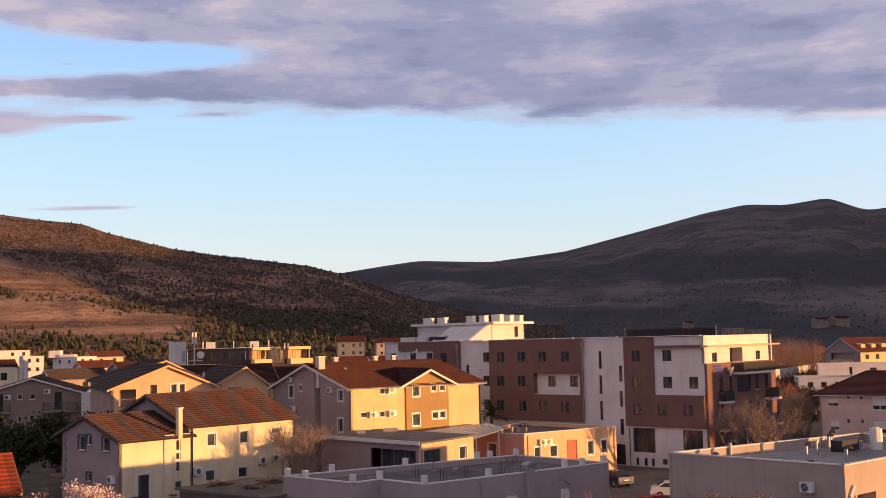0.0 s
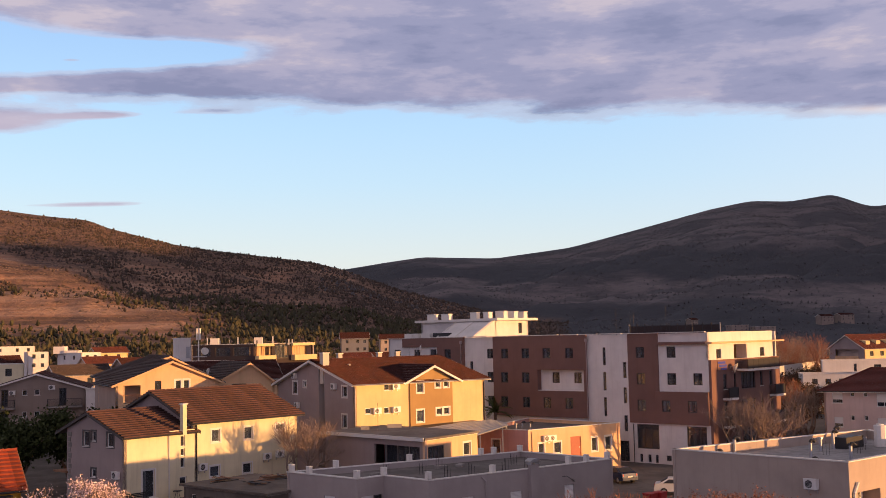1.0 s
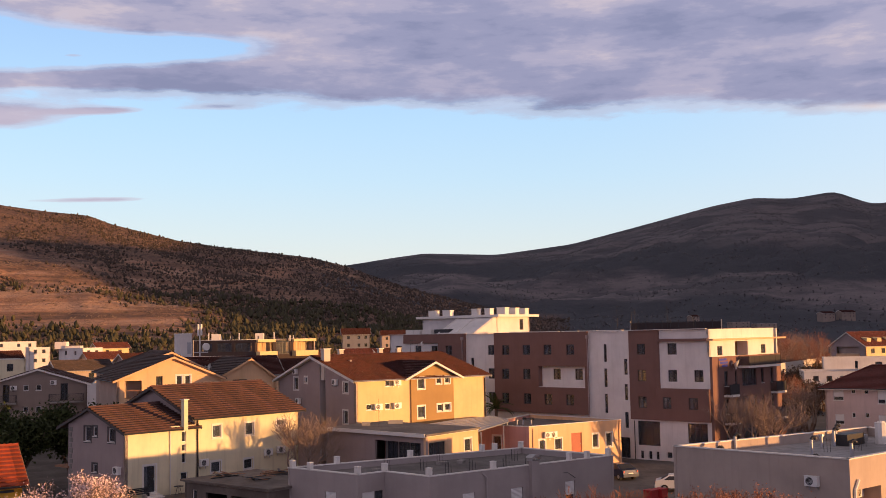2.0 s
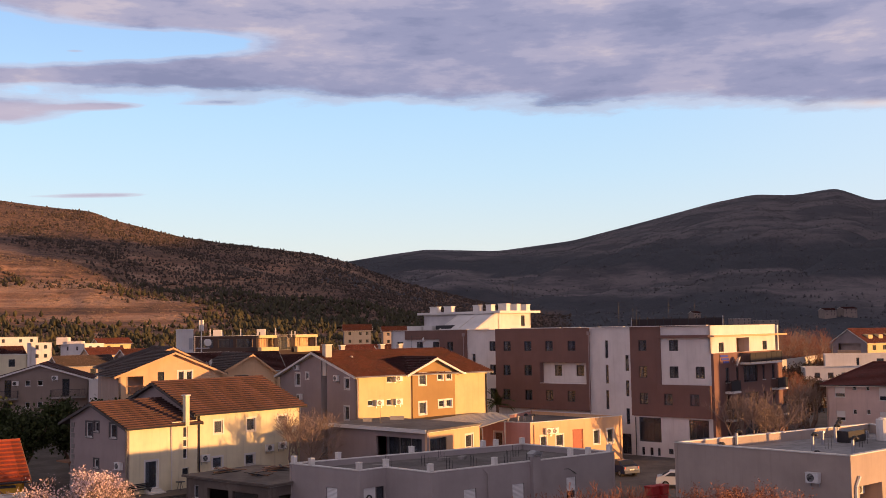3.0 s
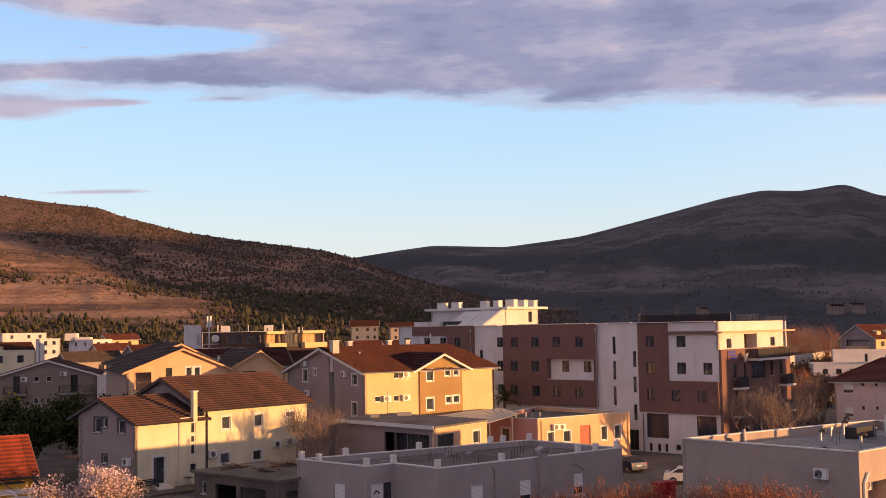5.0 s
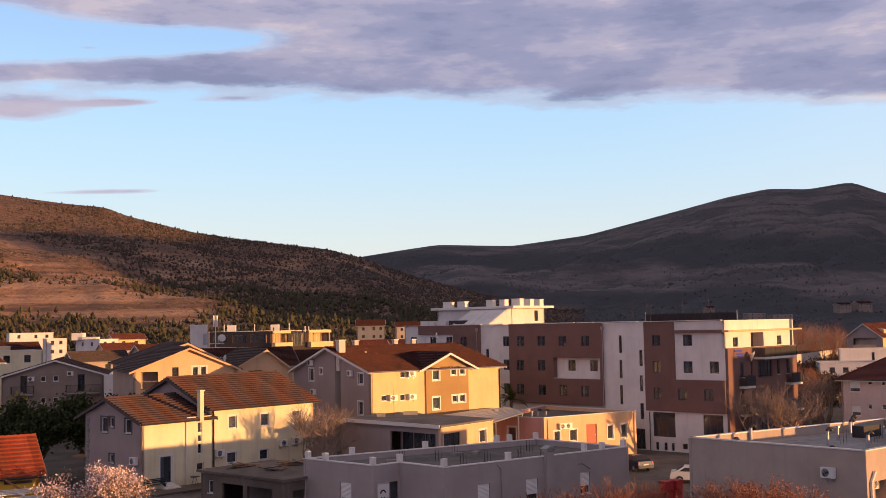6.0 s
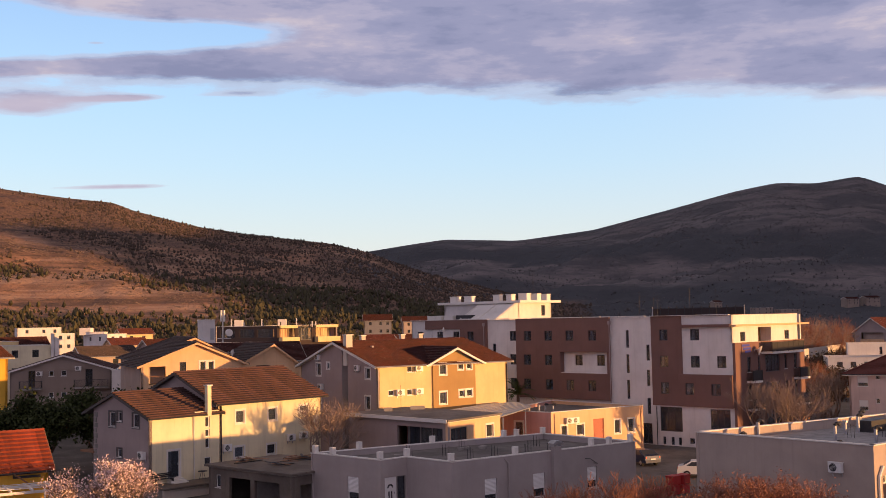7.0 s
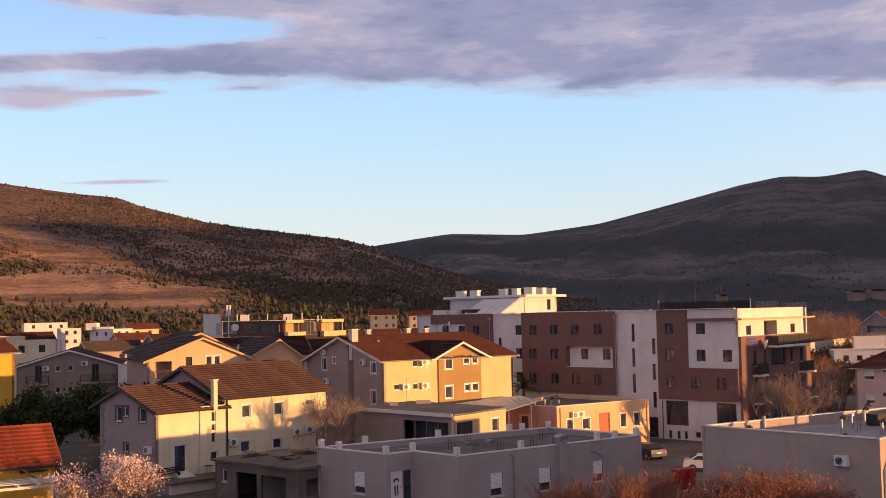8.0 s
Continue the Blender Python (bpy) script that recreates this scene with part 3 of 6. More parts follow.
def hill_height(x, y):
    d, b = math.hypot(x, y), math.degrees(math.atan2(x, y))
    z = 0.0
    if d > 380:
        rough = noise.fractal(Vector((x / 260, y / 260, 0.3)), 0.9, 2.1, 6)
        small = noise.fractal(Vector((x / 60, y / 60, 1.7)), 0.9, 2.1, 3)
        if -75 < b < 9:
            top = RIDGE_L * table(LEFT_RIDGE, b) + EYE
            u = (d - 540) / (RIDGE_L - 540)
            fade = min(1.0, max(0.0, (b + 75) / 25))
            if u > 0:
                f = u ** 1.1 if u < 1 else max(0.0, 1 - (u - 1) * 0.9)
                swell = (rough * 16 + small * 2.5) * min(1, u * 3) * max(0.0, 1 - max(0, u) ** 3)
                z = max(z, (top * f + swell) * fade)
        if -22 < b < 62:
            top = RIDGE_F * table(FAR_RIDGE, b) + EYE
            u = (d - 900) / (RIDGE_F - 900)
            if u > 0:
                f = u ** 1.25 if u < 1 else max(0.0, 1 - (u - 1) * 1.0)
                swell = (rough * 45 + small * 5) * min(1, u * 3) * max(0.0, 1 - max(0, u) ** 3)
                fade = min(1.0, max(0.0, (62 - b) / 12))
                z = max(z, (top * f + swell) * fade)
        # unseen flank added beyond the view, towards the low sun, to shade the hills
        if 26 < b < 130:
            w, a = 0.423 * x + 0.906 * y, 0.906 * x - 0.423 * y
            h = float(np.interp(w, [492, 574, 602, 646, 660, 700, 916, 1012, 1150, 1700, 2600], [0, 70, 104, 128, 176, 188, 193, 208, 262, 450, 720])) + rough * 4
            if w > 480:
                z = max(z, h * math.exp(-((a - 1150) / 420) ** 2) * min(1.0, (b - 26) / 8))
    return z


def build_ground():
    bearings = sorted(set([round(-180 + 3 * i, 2) for i in range(51)] + [round(-27 + 0.16 * i, 2) for i in range(344)] + [round(28.2 + 1.2 * i, 2) for i in range(127)]))
    rings = [2.0]
    while rings[-1] < 4700: rings.append(rings[-1] * (1.12 if rings[-1] < 330 else 1.022))
    rings = sorted(rings + [RIDGE_L, RIDGE_F])
    nb, k = len(bearings), Mesh()
    for d in rings:
        for b in bearings:
            x, y = d * math.sin(radians(b)), d * math.cos(radians(b))
            k.v.append((x, y, hill_height(x, y) - 0.02))
    for i in range(len(rings) - 1):
        for j in range(nb):
            j2 = (j + 1) % nb
            k.f.append((i * nb + j, i * nb + j2, (i + 1) * nb + j2, (i + 1) * nb + j))
    k.f.append(tuple(range(nb - 1, -1, -1)))
    k.v.append((0, 0, 0))
    me = k.data("ground", M_GROUND)
    for p in me.polygons: p.use_smooth = True
    tagged(new("ground", me), "stony brown hillsides with dry grass rising from the valley floor", "ground", kind="structure")


build_ground()


def sheet(name, poly, z, mat, label, category):
    return tagged(part(name, slab(poly, z - 0.1, z), mat), label, category, kind="structure")


sheet("pavement", [(-70, 45), (70, 45), (75, 175), (-75, 175)], 0.0, M_LOT, "dusty grey gravel yards between the houses", "pavement")
sheet("road", [(12, 99), (20, 88), (40, 60), (60, 60), (44, 96), (31, 112.5), (24, 119.5), (20, 112)], 0.012, M_ASPHALT, "worn grey asphalt parking yard beside the apartment block", "road")


# ---- apartment block ----
def apartment_block():
    r = thing("apartment_block", at_bearing(30.9, 115.4, 43.5), "four-storey brown and white rendered apartment block with dark windows", "apartment building")
    D, L, TOP = 47.4, 16.2, 14.08
    k = "dcn"

    def panel(y0, y1, z0, z1, mat, holes=(), out=0.0, t=0.3):
        hs = [(y1 - h[1], y1 - h[0], *h[2:]) for h in holes]
        wall(r, (0, y1), (0, y0), z0, z1, mat, hs, t, out)
    rows = ((11.46, 12.66), (8.54, 9.80), (5.62, 6.88))
    panel(0, 9.85, 0, 4.35, M_WHITE, [(6.26, 9.04, 1.55, 4.2, "dn"), (0.5, 2.85, 2.02, 4.15, "dn"), (8.4, 8.78, 0.1, 0.95, "dn"), (7.33, 7.73, 0.1, 0.95, "dn"), (6.44, 6.81, 0.1, 0.95, "dn"), (4.84, 5.44, 0.36, 0.95, "dn")])
    panel(0, 6.4, 4.35, 7.82, M_BROWN, [(4.56, 5.61, *rows[2], k), (1.36, 2.46, *rows[2], k)], 0.32)
    panel(0, 6.0, 7.82, 13.0, M_WHITE, [(3.88, 5.0, *rows[0], k), (3.92, 5.02, *rows[1], k), (0.78, 1.86, *rows[1], k)])
    panel(0, 6.0, 13.0, TOP, M_WHITE)
    panel(6.4, 9.85, 4.35, TOP + 0.05, M_BROWN, [(7.74, 8.79, *z, k) for z in rows], 0.12)
    panel(6.0, 6.4, 7.82, TOP + 0.05, M_BROWN, (), 0.12)
    panel(9.85, 15.35, 0, TOP - 0.06, M_WHITE, [(12.85, 13.25, 10.65, 12.65, "dn"), (12.86, 13.26, 7.8, 9.9, "dn"), (12.88, 13.28, 4.9, 7.04, "dn"), (10.16, 10.6, 9.23, 11.0, "dn"), (10.2, 10.62, 6.42, 8.19, "dn"), (10.2, 10.66, 3.34, 5.1, "dn"), (10.1, 11.4, 0.05, 2.3, "dn")])
    panel(15.35, 29.1, 4.62, TOP + 0.05, M_BROWN,
          [(a, a + 1.12, *rows[0], k) for a in (17.12, 20.38, 23.53, 26.7)] + [(a, a + 1.12, *rows[1], k) for a in (23.56, 26.8)]
          + [(a, a + 1.1, *rows[2], k) for a in (17.32, 20.46, 23.54, 26.9)] + [(15.7, 22.35, 7.66, 10.15, "open")], 0.3)
    # recessed white bay with its own two windows
    wall(r, (0.45, 22.6), (0.45, 15.4), 7.5, 10.3, M_WHITE, left_holes(22.6, [(19.66, 20.72, 8.54, 9.8, k), (16.52, 17.6, 8.54, 9.8, k)]), 0.25, 0, "bay_wall")
    part("bay_floor", Mesh().box(-0.28, 15.7, 7.6, 0.45, 22.35, 7.72), M_WHITE, r)
    part("bay_ceiling", Mesh().box(-0.28, 15.7, 10.1, 0.45, 22.35, 10.2), M_BROWN, r)
    for y in (15.5, 22.35): part("bay_cheek", Mesh().box(0.0, y, 7.6, 0.45, y + 0.2, 10.2), M_BROWN, r)
    panel(15.35, 29.1, 0, 4.62, M_WHITE, [(17, 19, 0.4, 2.6, "dn"), (23, 25, 0.4, 2.6, "dn")])
    panel(29.1, 33.9, 0, TOP, M_WHITE, [(29.25, 30.3, *z, k) for z in rows] + [(32.6, 33.1, 9.9, 11.1, "dn")])
    panel(33.9, 44.6, 12.95, TOP + 0.05, M_BROWN, (), 0.3)
    panel(33.9, 38.4, 0, 12.95, M_BROWN, [(36.05, 37.1, *z, k) for z in rows], 0.3)
    panel(38.4, 44.6, 0, 12.95, M_WHITE, [(a, a + 1.1, *z, k) for a in (38.75, 41.63) for z in rows])
    panel(44.6, D, 0, TOP, M_WHITE, [(45.2, 46.3, *z, k) for z in rows])
    # end wall: brown below, white set-back storey above
    xs = [(2.56, 3.38), (4.95, 5.5), (11.2, 11.8), (13.52, 14.26)]
    low = [(a, b, 8.0 - 2.95 * i, 9.62 - 2.95 * i, "d") for a, b in xs for i in range(3)] + [(6.64, 10.0, 7.83 - 2.95 * i, 9.67 - 2.95 * i, "dn") for i in range(3)]
    wall(r, (0, 0), (L, 0), 0, 11.18, M_BROWN, low, 0.3, 0.3)
    wall(r, (0, 0), (15.3, 0), 11.18, TOP, M_WHITE, [(1.8, 2.9, 11.3, 12.3, "d"), (5.8, 8.8, 11.2, 12.75, "open"), (12.05, 13.15, 11.3, 12.3, "d")])
    wall(r, (5.6, 1.3), (9.0, 1.3), 11.0, 13.0, M_OCHRE, [(1.9, 2.9, 11.1, 12.65, "wooddoor")], 0.2, 0, "loggia_wall")
    for x in (5.6, 8.8): part("loggia_cheek", Mesh().box(x, 0.25, 11.1, x + 0.2, 1.3, 12.9), M_WHITE, r)
    part("cornice", Mesh().box(-0.5, -0.75, 12.92, 16.9, 0.02, 13.1), M_SALMON, r, "salmon-coloured concrete cornice")
    part("cornice", Mesh().box(-0.45, 0.0, 12.86, 0.0, 6.0, 13.16), M_BROWN, r, "brown rendered band under the parapet")
    wall(r, (L, 0), (L, D), 0, TOP, M_WHITE)
    wall(r, (L, D), (0, D), 0, TOP, M_WHITE)
    # added dark slabs and core wall give the windows their gloom
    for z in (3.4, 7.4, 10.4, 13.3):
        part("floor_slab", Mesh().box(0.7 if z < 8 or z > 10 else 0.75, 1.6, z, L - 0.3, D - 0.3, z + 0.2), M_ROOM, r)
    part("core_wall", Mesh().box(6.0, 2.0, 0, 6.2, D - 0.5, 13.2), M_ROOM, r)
    part("roof", Mesh().box(0.3, 0.3, 13.6, L - 0.3, D - 0.3, 13.75), M_ROOFDECK, r)
    # pale flashing with small gaps along the parapet
    y = 0.2
    while y < D - 1:
        n = random.uniform(1.6, 4.2)
        part("parapet_cap", Mesh().box(-0.34, y, TOP + 0.052, 0.06, min(D, y + n), TOP + 0.1 + random.uniform(0, 0.05)), M_TRIM, r)
        y += n + random.uniform(0.0, 0.5)
    part("parapet_cap", Mesh().box(0.0, -0.06, TOP, 15.3, 0.3, TOP + 0.07), M_TRIM, r)
    # balconies of the end wall
    for x0, x1, zb, h, d in ((5.8, 13.5, 9.98, 1.12, 1.3), (2.3, 4.4, 7.0, 1.2, 0.8), (13.4, 15.85, 6.85, 1.2, 0.8), (2.3, 4.4, 4.05, 1.2, 0.8), (13.4, 15.85, 3.9, 1.2, 0.8)):
        b = part("balcony", Mesh().box(x0, -0.3 - d, zb - 0.14, x1, -0.29, zb + 0.08), M_TRIM, r)
        railing(b, (x0, -0.27 - d), (x1, -0.27 - d), zb + 0.08, zb + h, M_DARK, glass_panel=True)
        railing(b, (x0 + 0.03, -0.3), (x0 + 0.03, -0.3 - d), zb + 0.08, zb + h, M_DARK)
        railing(b, (x1 - 0.03, -0.3 - d), (x1 - 0.03, -0.3), zb + 0.08, zb + h, M_DARK)
    # penthouse with a lean-to roof
    x0, x1, y0, y1 = 5.0, 12.0, 33.0, 46.0
    for P, Q in (((x0, y1), (x0, y0)), ((x0, y0), (x1, y0)), ((x1, y0), (x1, y1)), ((x1, y1), (x0, y1))):
        hs = [(4.9, 5.7, 14.5, 15.9, "d")] if P == (x0, y0) else []
        wall(r, P, Q, 13.7, 16.2, M_WHITE, hs, name="penthouse_wall")
    part("penthouse_roof", Mesh().box(x0 - 0.6, y0 - 0.9, 16.2, x1 + 1.0, y1 + 0.7, 16.52), M_TRIM, r)
    a = [(0.4, 32.95, 13.75), (0.4, 39.5, 13.75), (x0, 39.5, 13.75), (x0, 32.95, 13.75)]
    part("lean_to", Mesh().hull(a[::-1], [(0.4, 32.95, 14.0), (0.4, 39.5, 14.0), (x0, 39.5, 16.3), (x0, 32.95, 16.3)][::-1]), M_WHITE, r)
    for q in range(3): part("lean_to_seam", Mesh().tube((0.4, 33.1 + q * 3.1, 14.06), (x0, 33.1 + q * 3.1, 16.36), 0.06, 0.06, 5), M_TRIM, r)
    for u, (px, py, w, h) in enumerate(((5.4, 44.6, 1.3, 0.75), (5.4, 42.0, 1.3, 0.75), (5.4, 37.0, 1.0, 0.8), (5.4, 34.8, 0.9, 0.8), (7.0, 33.8, 1.4, 0.9), (8.8, 33.4, 1.2, 0.85), (10.6, 33.2, 1.2, 0.8))):
        part("vent_box", Mesh().box(px, py - w / 2, 16.5, px + 0.8, py + w / 2, 16.5 + h).box(px - 0.06, py - w / 2 - 0.06, 16.5 + h, px + 0.86, py + w / 2 + 0.06, 16.58 + h), M_TRIM, r)
    # low plant cabinets on the roof
    for y, n in ((45.4, 1.4), (43.9, 1.0), (42.4, 1.6), (40.2, 2.6)):
        part("roof_cabinet", Mesh().box(1.0, y - n, 13.7, 2.4, y, 14.75), M_TRIM if n < 2 else M_DARK, r)
    # thin fence along the far edge of the roof
    f = part("roof_fence", Mesh().box(9, 3.2, 15.0, 9.06, 15.4, 15.06), M_DARK, r)
    for i in range(12): part("post", Mesh().box(9, 3.2 + i * 1.1, 13.7, 9.08, 3.28 + i * 1.1, 15.25), M_STEEL if i in (0, 11) else M_DARK, f)
    part("mesh_panel", Mesh().box(9.02, 3.2, 13.8, 9.035, 15.4, 14.98), M_UMBER, f)
    # rain pipes
    for y in (15.2, 34.2): part("rain_pipe", Mesh().tube((-0.42, y, 0), (-0.42, y, 13.4), 0.06, 0.06, 6).box(-0.55, y - 0.15, 13.3, -0.3, y + 0.15, 13.7), M_MAUVE, r)
    part("rain_pipe", Mesh().tube((-0.1, 9.4, 0), (-0.1, 9.4, 4.2), 0.05, 0.05, 6), M_DARK, r)
    # sign whose words cannot be read, as plain bars
    s = part("sign", Mesh().box(1.3, -0.36, 10.0, 3.5, -0.31, 11.05), M_BROWN, r)
    for z, a, b in ((10.75, 1.35, 3.0), (10.42, 1.6, 3.3), (10.1, 2.0, 3.2)):
        part("lettering_bar", Mesh().box(a, -0.4, z, b, -0.362, z + 0.22), M_BLUE, s)
    return r


APT = apartment_block()


def satellite_dish(m, size, label="white satellite dish on a short arm"):
    d = thing("satellite_dish", m, label, "satellite dish")
    k, n = Mesh(), 18
    for i in range(4):
        r0, r1 = size * i / 4, size * (i + 1) / 4
        for j in range(n):
            a, b = 2 * math.pi * j / n, 2 * math.pi * (j + 1) / n
            q = [(r * math.cos(w), -0.55 * r * r / size, r * math.sin(w)) for r, w in ((r0, a), (r1, a), (r1, b), (r0, b))]
            if i == 0: k.face(q[0], q[1], q[2])
            else: k.face(*q)
    part("dish", k, M_TRIM, d)
    part("feed_arm", Mesh().tube((0, 0, -size), (0, -size * 1.1, 0), 0.02, 0.02, 5).tube((0, -size * 1.15, 0), (0, -size * 1.0, 0), 0.05, 0.05, 8), M_STEEL, d)
    part("mount", Mesh().tube((0, 0, 0), (0, 0.35, -0.1), 0.03, 0.03, 6).tube((0, 0.3, -0.4), (0, 0.3, 0.1), 0.03, 0.03, 6), M_STEEL, d)
    return d


satellite_dish(APT.matrix_world @ pose(4.3, -0.66, 10.35, 20, 0, 18), 0.55)


def antenna(m, h, arms=0, label="thin metal television aerial on the roof"):
    a = thing("roof_aerial", m, label, "aerial", "aerials on the roofs")
    part("mast", Mesh().tube((0, 0, 0), (0, 0, h), 0.022, 0.014, 6), M_DARK, a)
    for i in range(arms):
        z = h - 0.15 - i * 0.55
        k = Mesh().tube((-0.1, 0, z), (1.3, 0, z + 0.05), 0.015, 0.015, 5)
        for j in range(6): k.tube((0.1 + 0.2 * j, -0.25, z + 0.01 * j), (0.1 + 0.2 * j, 0.25, z + 0.01 * j), 0.01, 0.01, 4)
        part("element_arm", k, M_DARK, a)


for x, y, h, arms in ((6, 15.2, 3.4, 3), (5, 12.6, 2.6, 1), (7, 27.5, 2.6, 0), (4, 11.5, 2.8, 0), (8, 6.2, 3.2, 0), (6.2, 45.0, 3.2, 0), (9, 33.6, 3.6, 0), (8.5, 9.9, 3.6, 0)):
    antenna(APT.matrix_world @ pose(x, y, 13.75 if not (y > 33) else 16.52), h, arms)


# ---- yellow house in the middle ----
def mid_house():
    r = thing("yellow_house", at_bearing(-6.2, 112, 57), "three-storey cream house with an ochre bay and red tiled roof", "house")
    L, D, ZE, YR, ZR = 16.4, 17.6, 9.72, 8.9, 12.0
    wall(r, (0, 0), (6.6, 0), 0, ZE, M_CREAM, [(1.25, 1.95, 6.55, 7.15, "1"), (3.55, 4.2, 8.85, 9.5, "1"), (3.5, 4.15, 6.5, 7.15, "1"), (1.25, 2.1, 3.2, 4.3, "1")])
    wall(r, (6.6, 0), (12.0, 0), 0, [(0, ZE), (2.85, 11.1), (5.4, ZE)], M_OCHRE, [(0.85, 1.65, 8.45, 9.6, "s1f"), (3.2, 3.8, 8.9, 9.6, "s1"), (4.3, 4.9, 8.9, 9.6, "s1"), (0.8, 1.65, 5.4, 6.65, "s1f"), (3.28, 3.95, 6.0, 6.72, "s1"), (4.25, 4.92, 6.0, 6.75, "s1")], 0.25, 0.18)
    wall(r, (12.0, 0), (L, 0), 0, ZE, M_CREAM)
    g = [(0, 9.4), (D - YR, ZR - 0.15), (D, ZE)]

    def gz(y): return float(np.interp(D - y, [a for a, _ in g], [b for _, b in g]))
    # cream front, mauve gable: the gable's shade is put into its colour
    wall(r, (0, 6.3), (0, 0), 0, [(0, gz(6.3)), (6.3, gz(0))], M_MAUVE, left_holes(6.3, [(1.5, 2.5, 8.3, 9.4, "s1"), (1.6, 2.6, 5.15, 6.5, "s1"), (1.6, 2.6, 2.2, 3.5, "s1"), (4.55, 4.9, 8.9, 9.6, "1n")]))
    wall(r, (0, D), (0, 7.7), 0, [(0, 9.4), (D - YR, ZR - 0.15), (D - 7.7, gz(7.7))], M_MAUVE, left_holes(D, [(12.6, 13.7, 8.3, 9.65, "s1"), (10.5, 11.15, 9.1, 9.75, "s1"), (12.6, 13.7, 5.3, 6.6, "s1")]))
    wall(r, (3.0, 7.7), (3.0, 6.3), 0, gz(7.7), M_GREY, (), 0.2, 0, "recess_wall")
    for y in (6.3, 7.65): part("recess_cheek", Mesh().box(0.0, y, 0, 3.0, y + 0.05, gz(y + 0.02)), M_GREY, r)
    wall(r, (L, 0), (L, D), 0, [(0, ZE), (YR, ZR - 0.15), (D, 9.4)], M_CREAM)
    wall(r, (L, D), (0, D), 0, 9.4, M_CREAM)
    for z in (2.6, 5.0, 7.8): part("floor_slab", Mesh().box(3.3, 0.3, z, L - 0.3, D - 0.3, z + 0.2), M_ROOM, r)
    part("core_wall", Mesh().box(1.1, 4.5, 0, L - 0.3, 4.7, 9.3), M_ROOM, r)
    gable_roof(r, 0, L, 0, D, ZE, YR, ZR, M_TILEDK, "x", True, 0.5, ze2=9.4)
    # cross gable over the ochre bay
    gable_roof(r, -0.25, 6.5, 6.1, 12.5, 9.75, 9.4, 11.25, M_TILEDK, "y", True, 0.45)
    chimney(r, 0.4, 7.0, 9.5, 12.75, 0.75, 0.75, M_OFFWHITE)
    for x in (3.5, 8.6, 11.0): chimney(r, x, 9.3, 11.8, 12.6, 0.5, 0.5, M_OFFWHITE)
    part("rain_pipe", Mesh().tube((L - 0.15, -0.08, 0), (L - 0.15, -0.08, 9.3), 0.06, 0.06, 6), M_DARK, r)
    part("rain_pipe", Mesh().tube((0.05, -0.08, 0), (0.05, -0.08, 9.3), 0.05, 0.05, 6), M_OFFWHITE, r)
    for s, z in ((2.3, 6.55), (4.6, 8.95), (4.6, 6.55), (2.6, 3.3)):
        air_conditioner(on_wall(r, (0, 0), (L, 0), s + 0.25, z), "white outdoor air conditioner on the cream wall")
    for s, z in ((13.0, 10.0), (3.9, 9.05), (12.3, 6.8)):
        air_conditioner(on_wall(r, (0, D), (0, 0), D - s, z), "white outdoor air conditioner on the shaded grey gable")
    return r


MID = mid_house()
satellite_dish(MID.matrix_world @ pose(13.2, 8.0, 13.0, 0, 0, 60), 0.4, "small white satellite dish on the red roof")
antenna(MID.matrix_world @ pose(12.4, 8.9, 12.0), 1.6, 1)


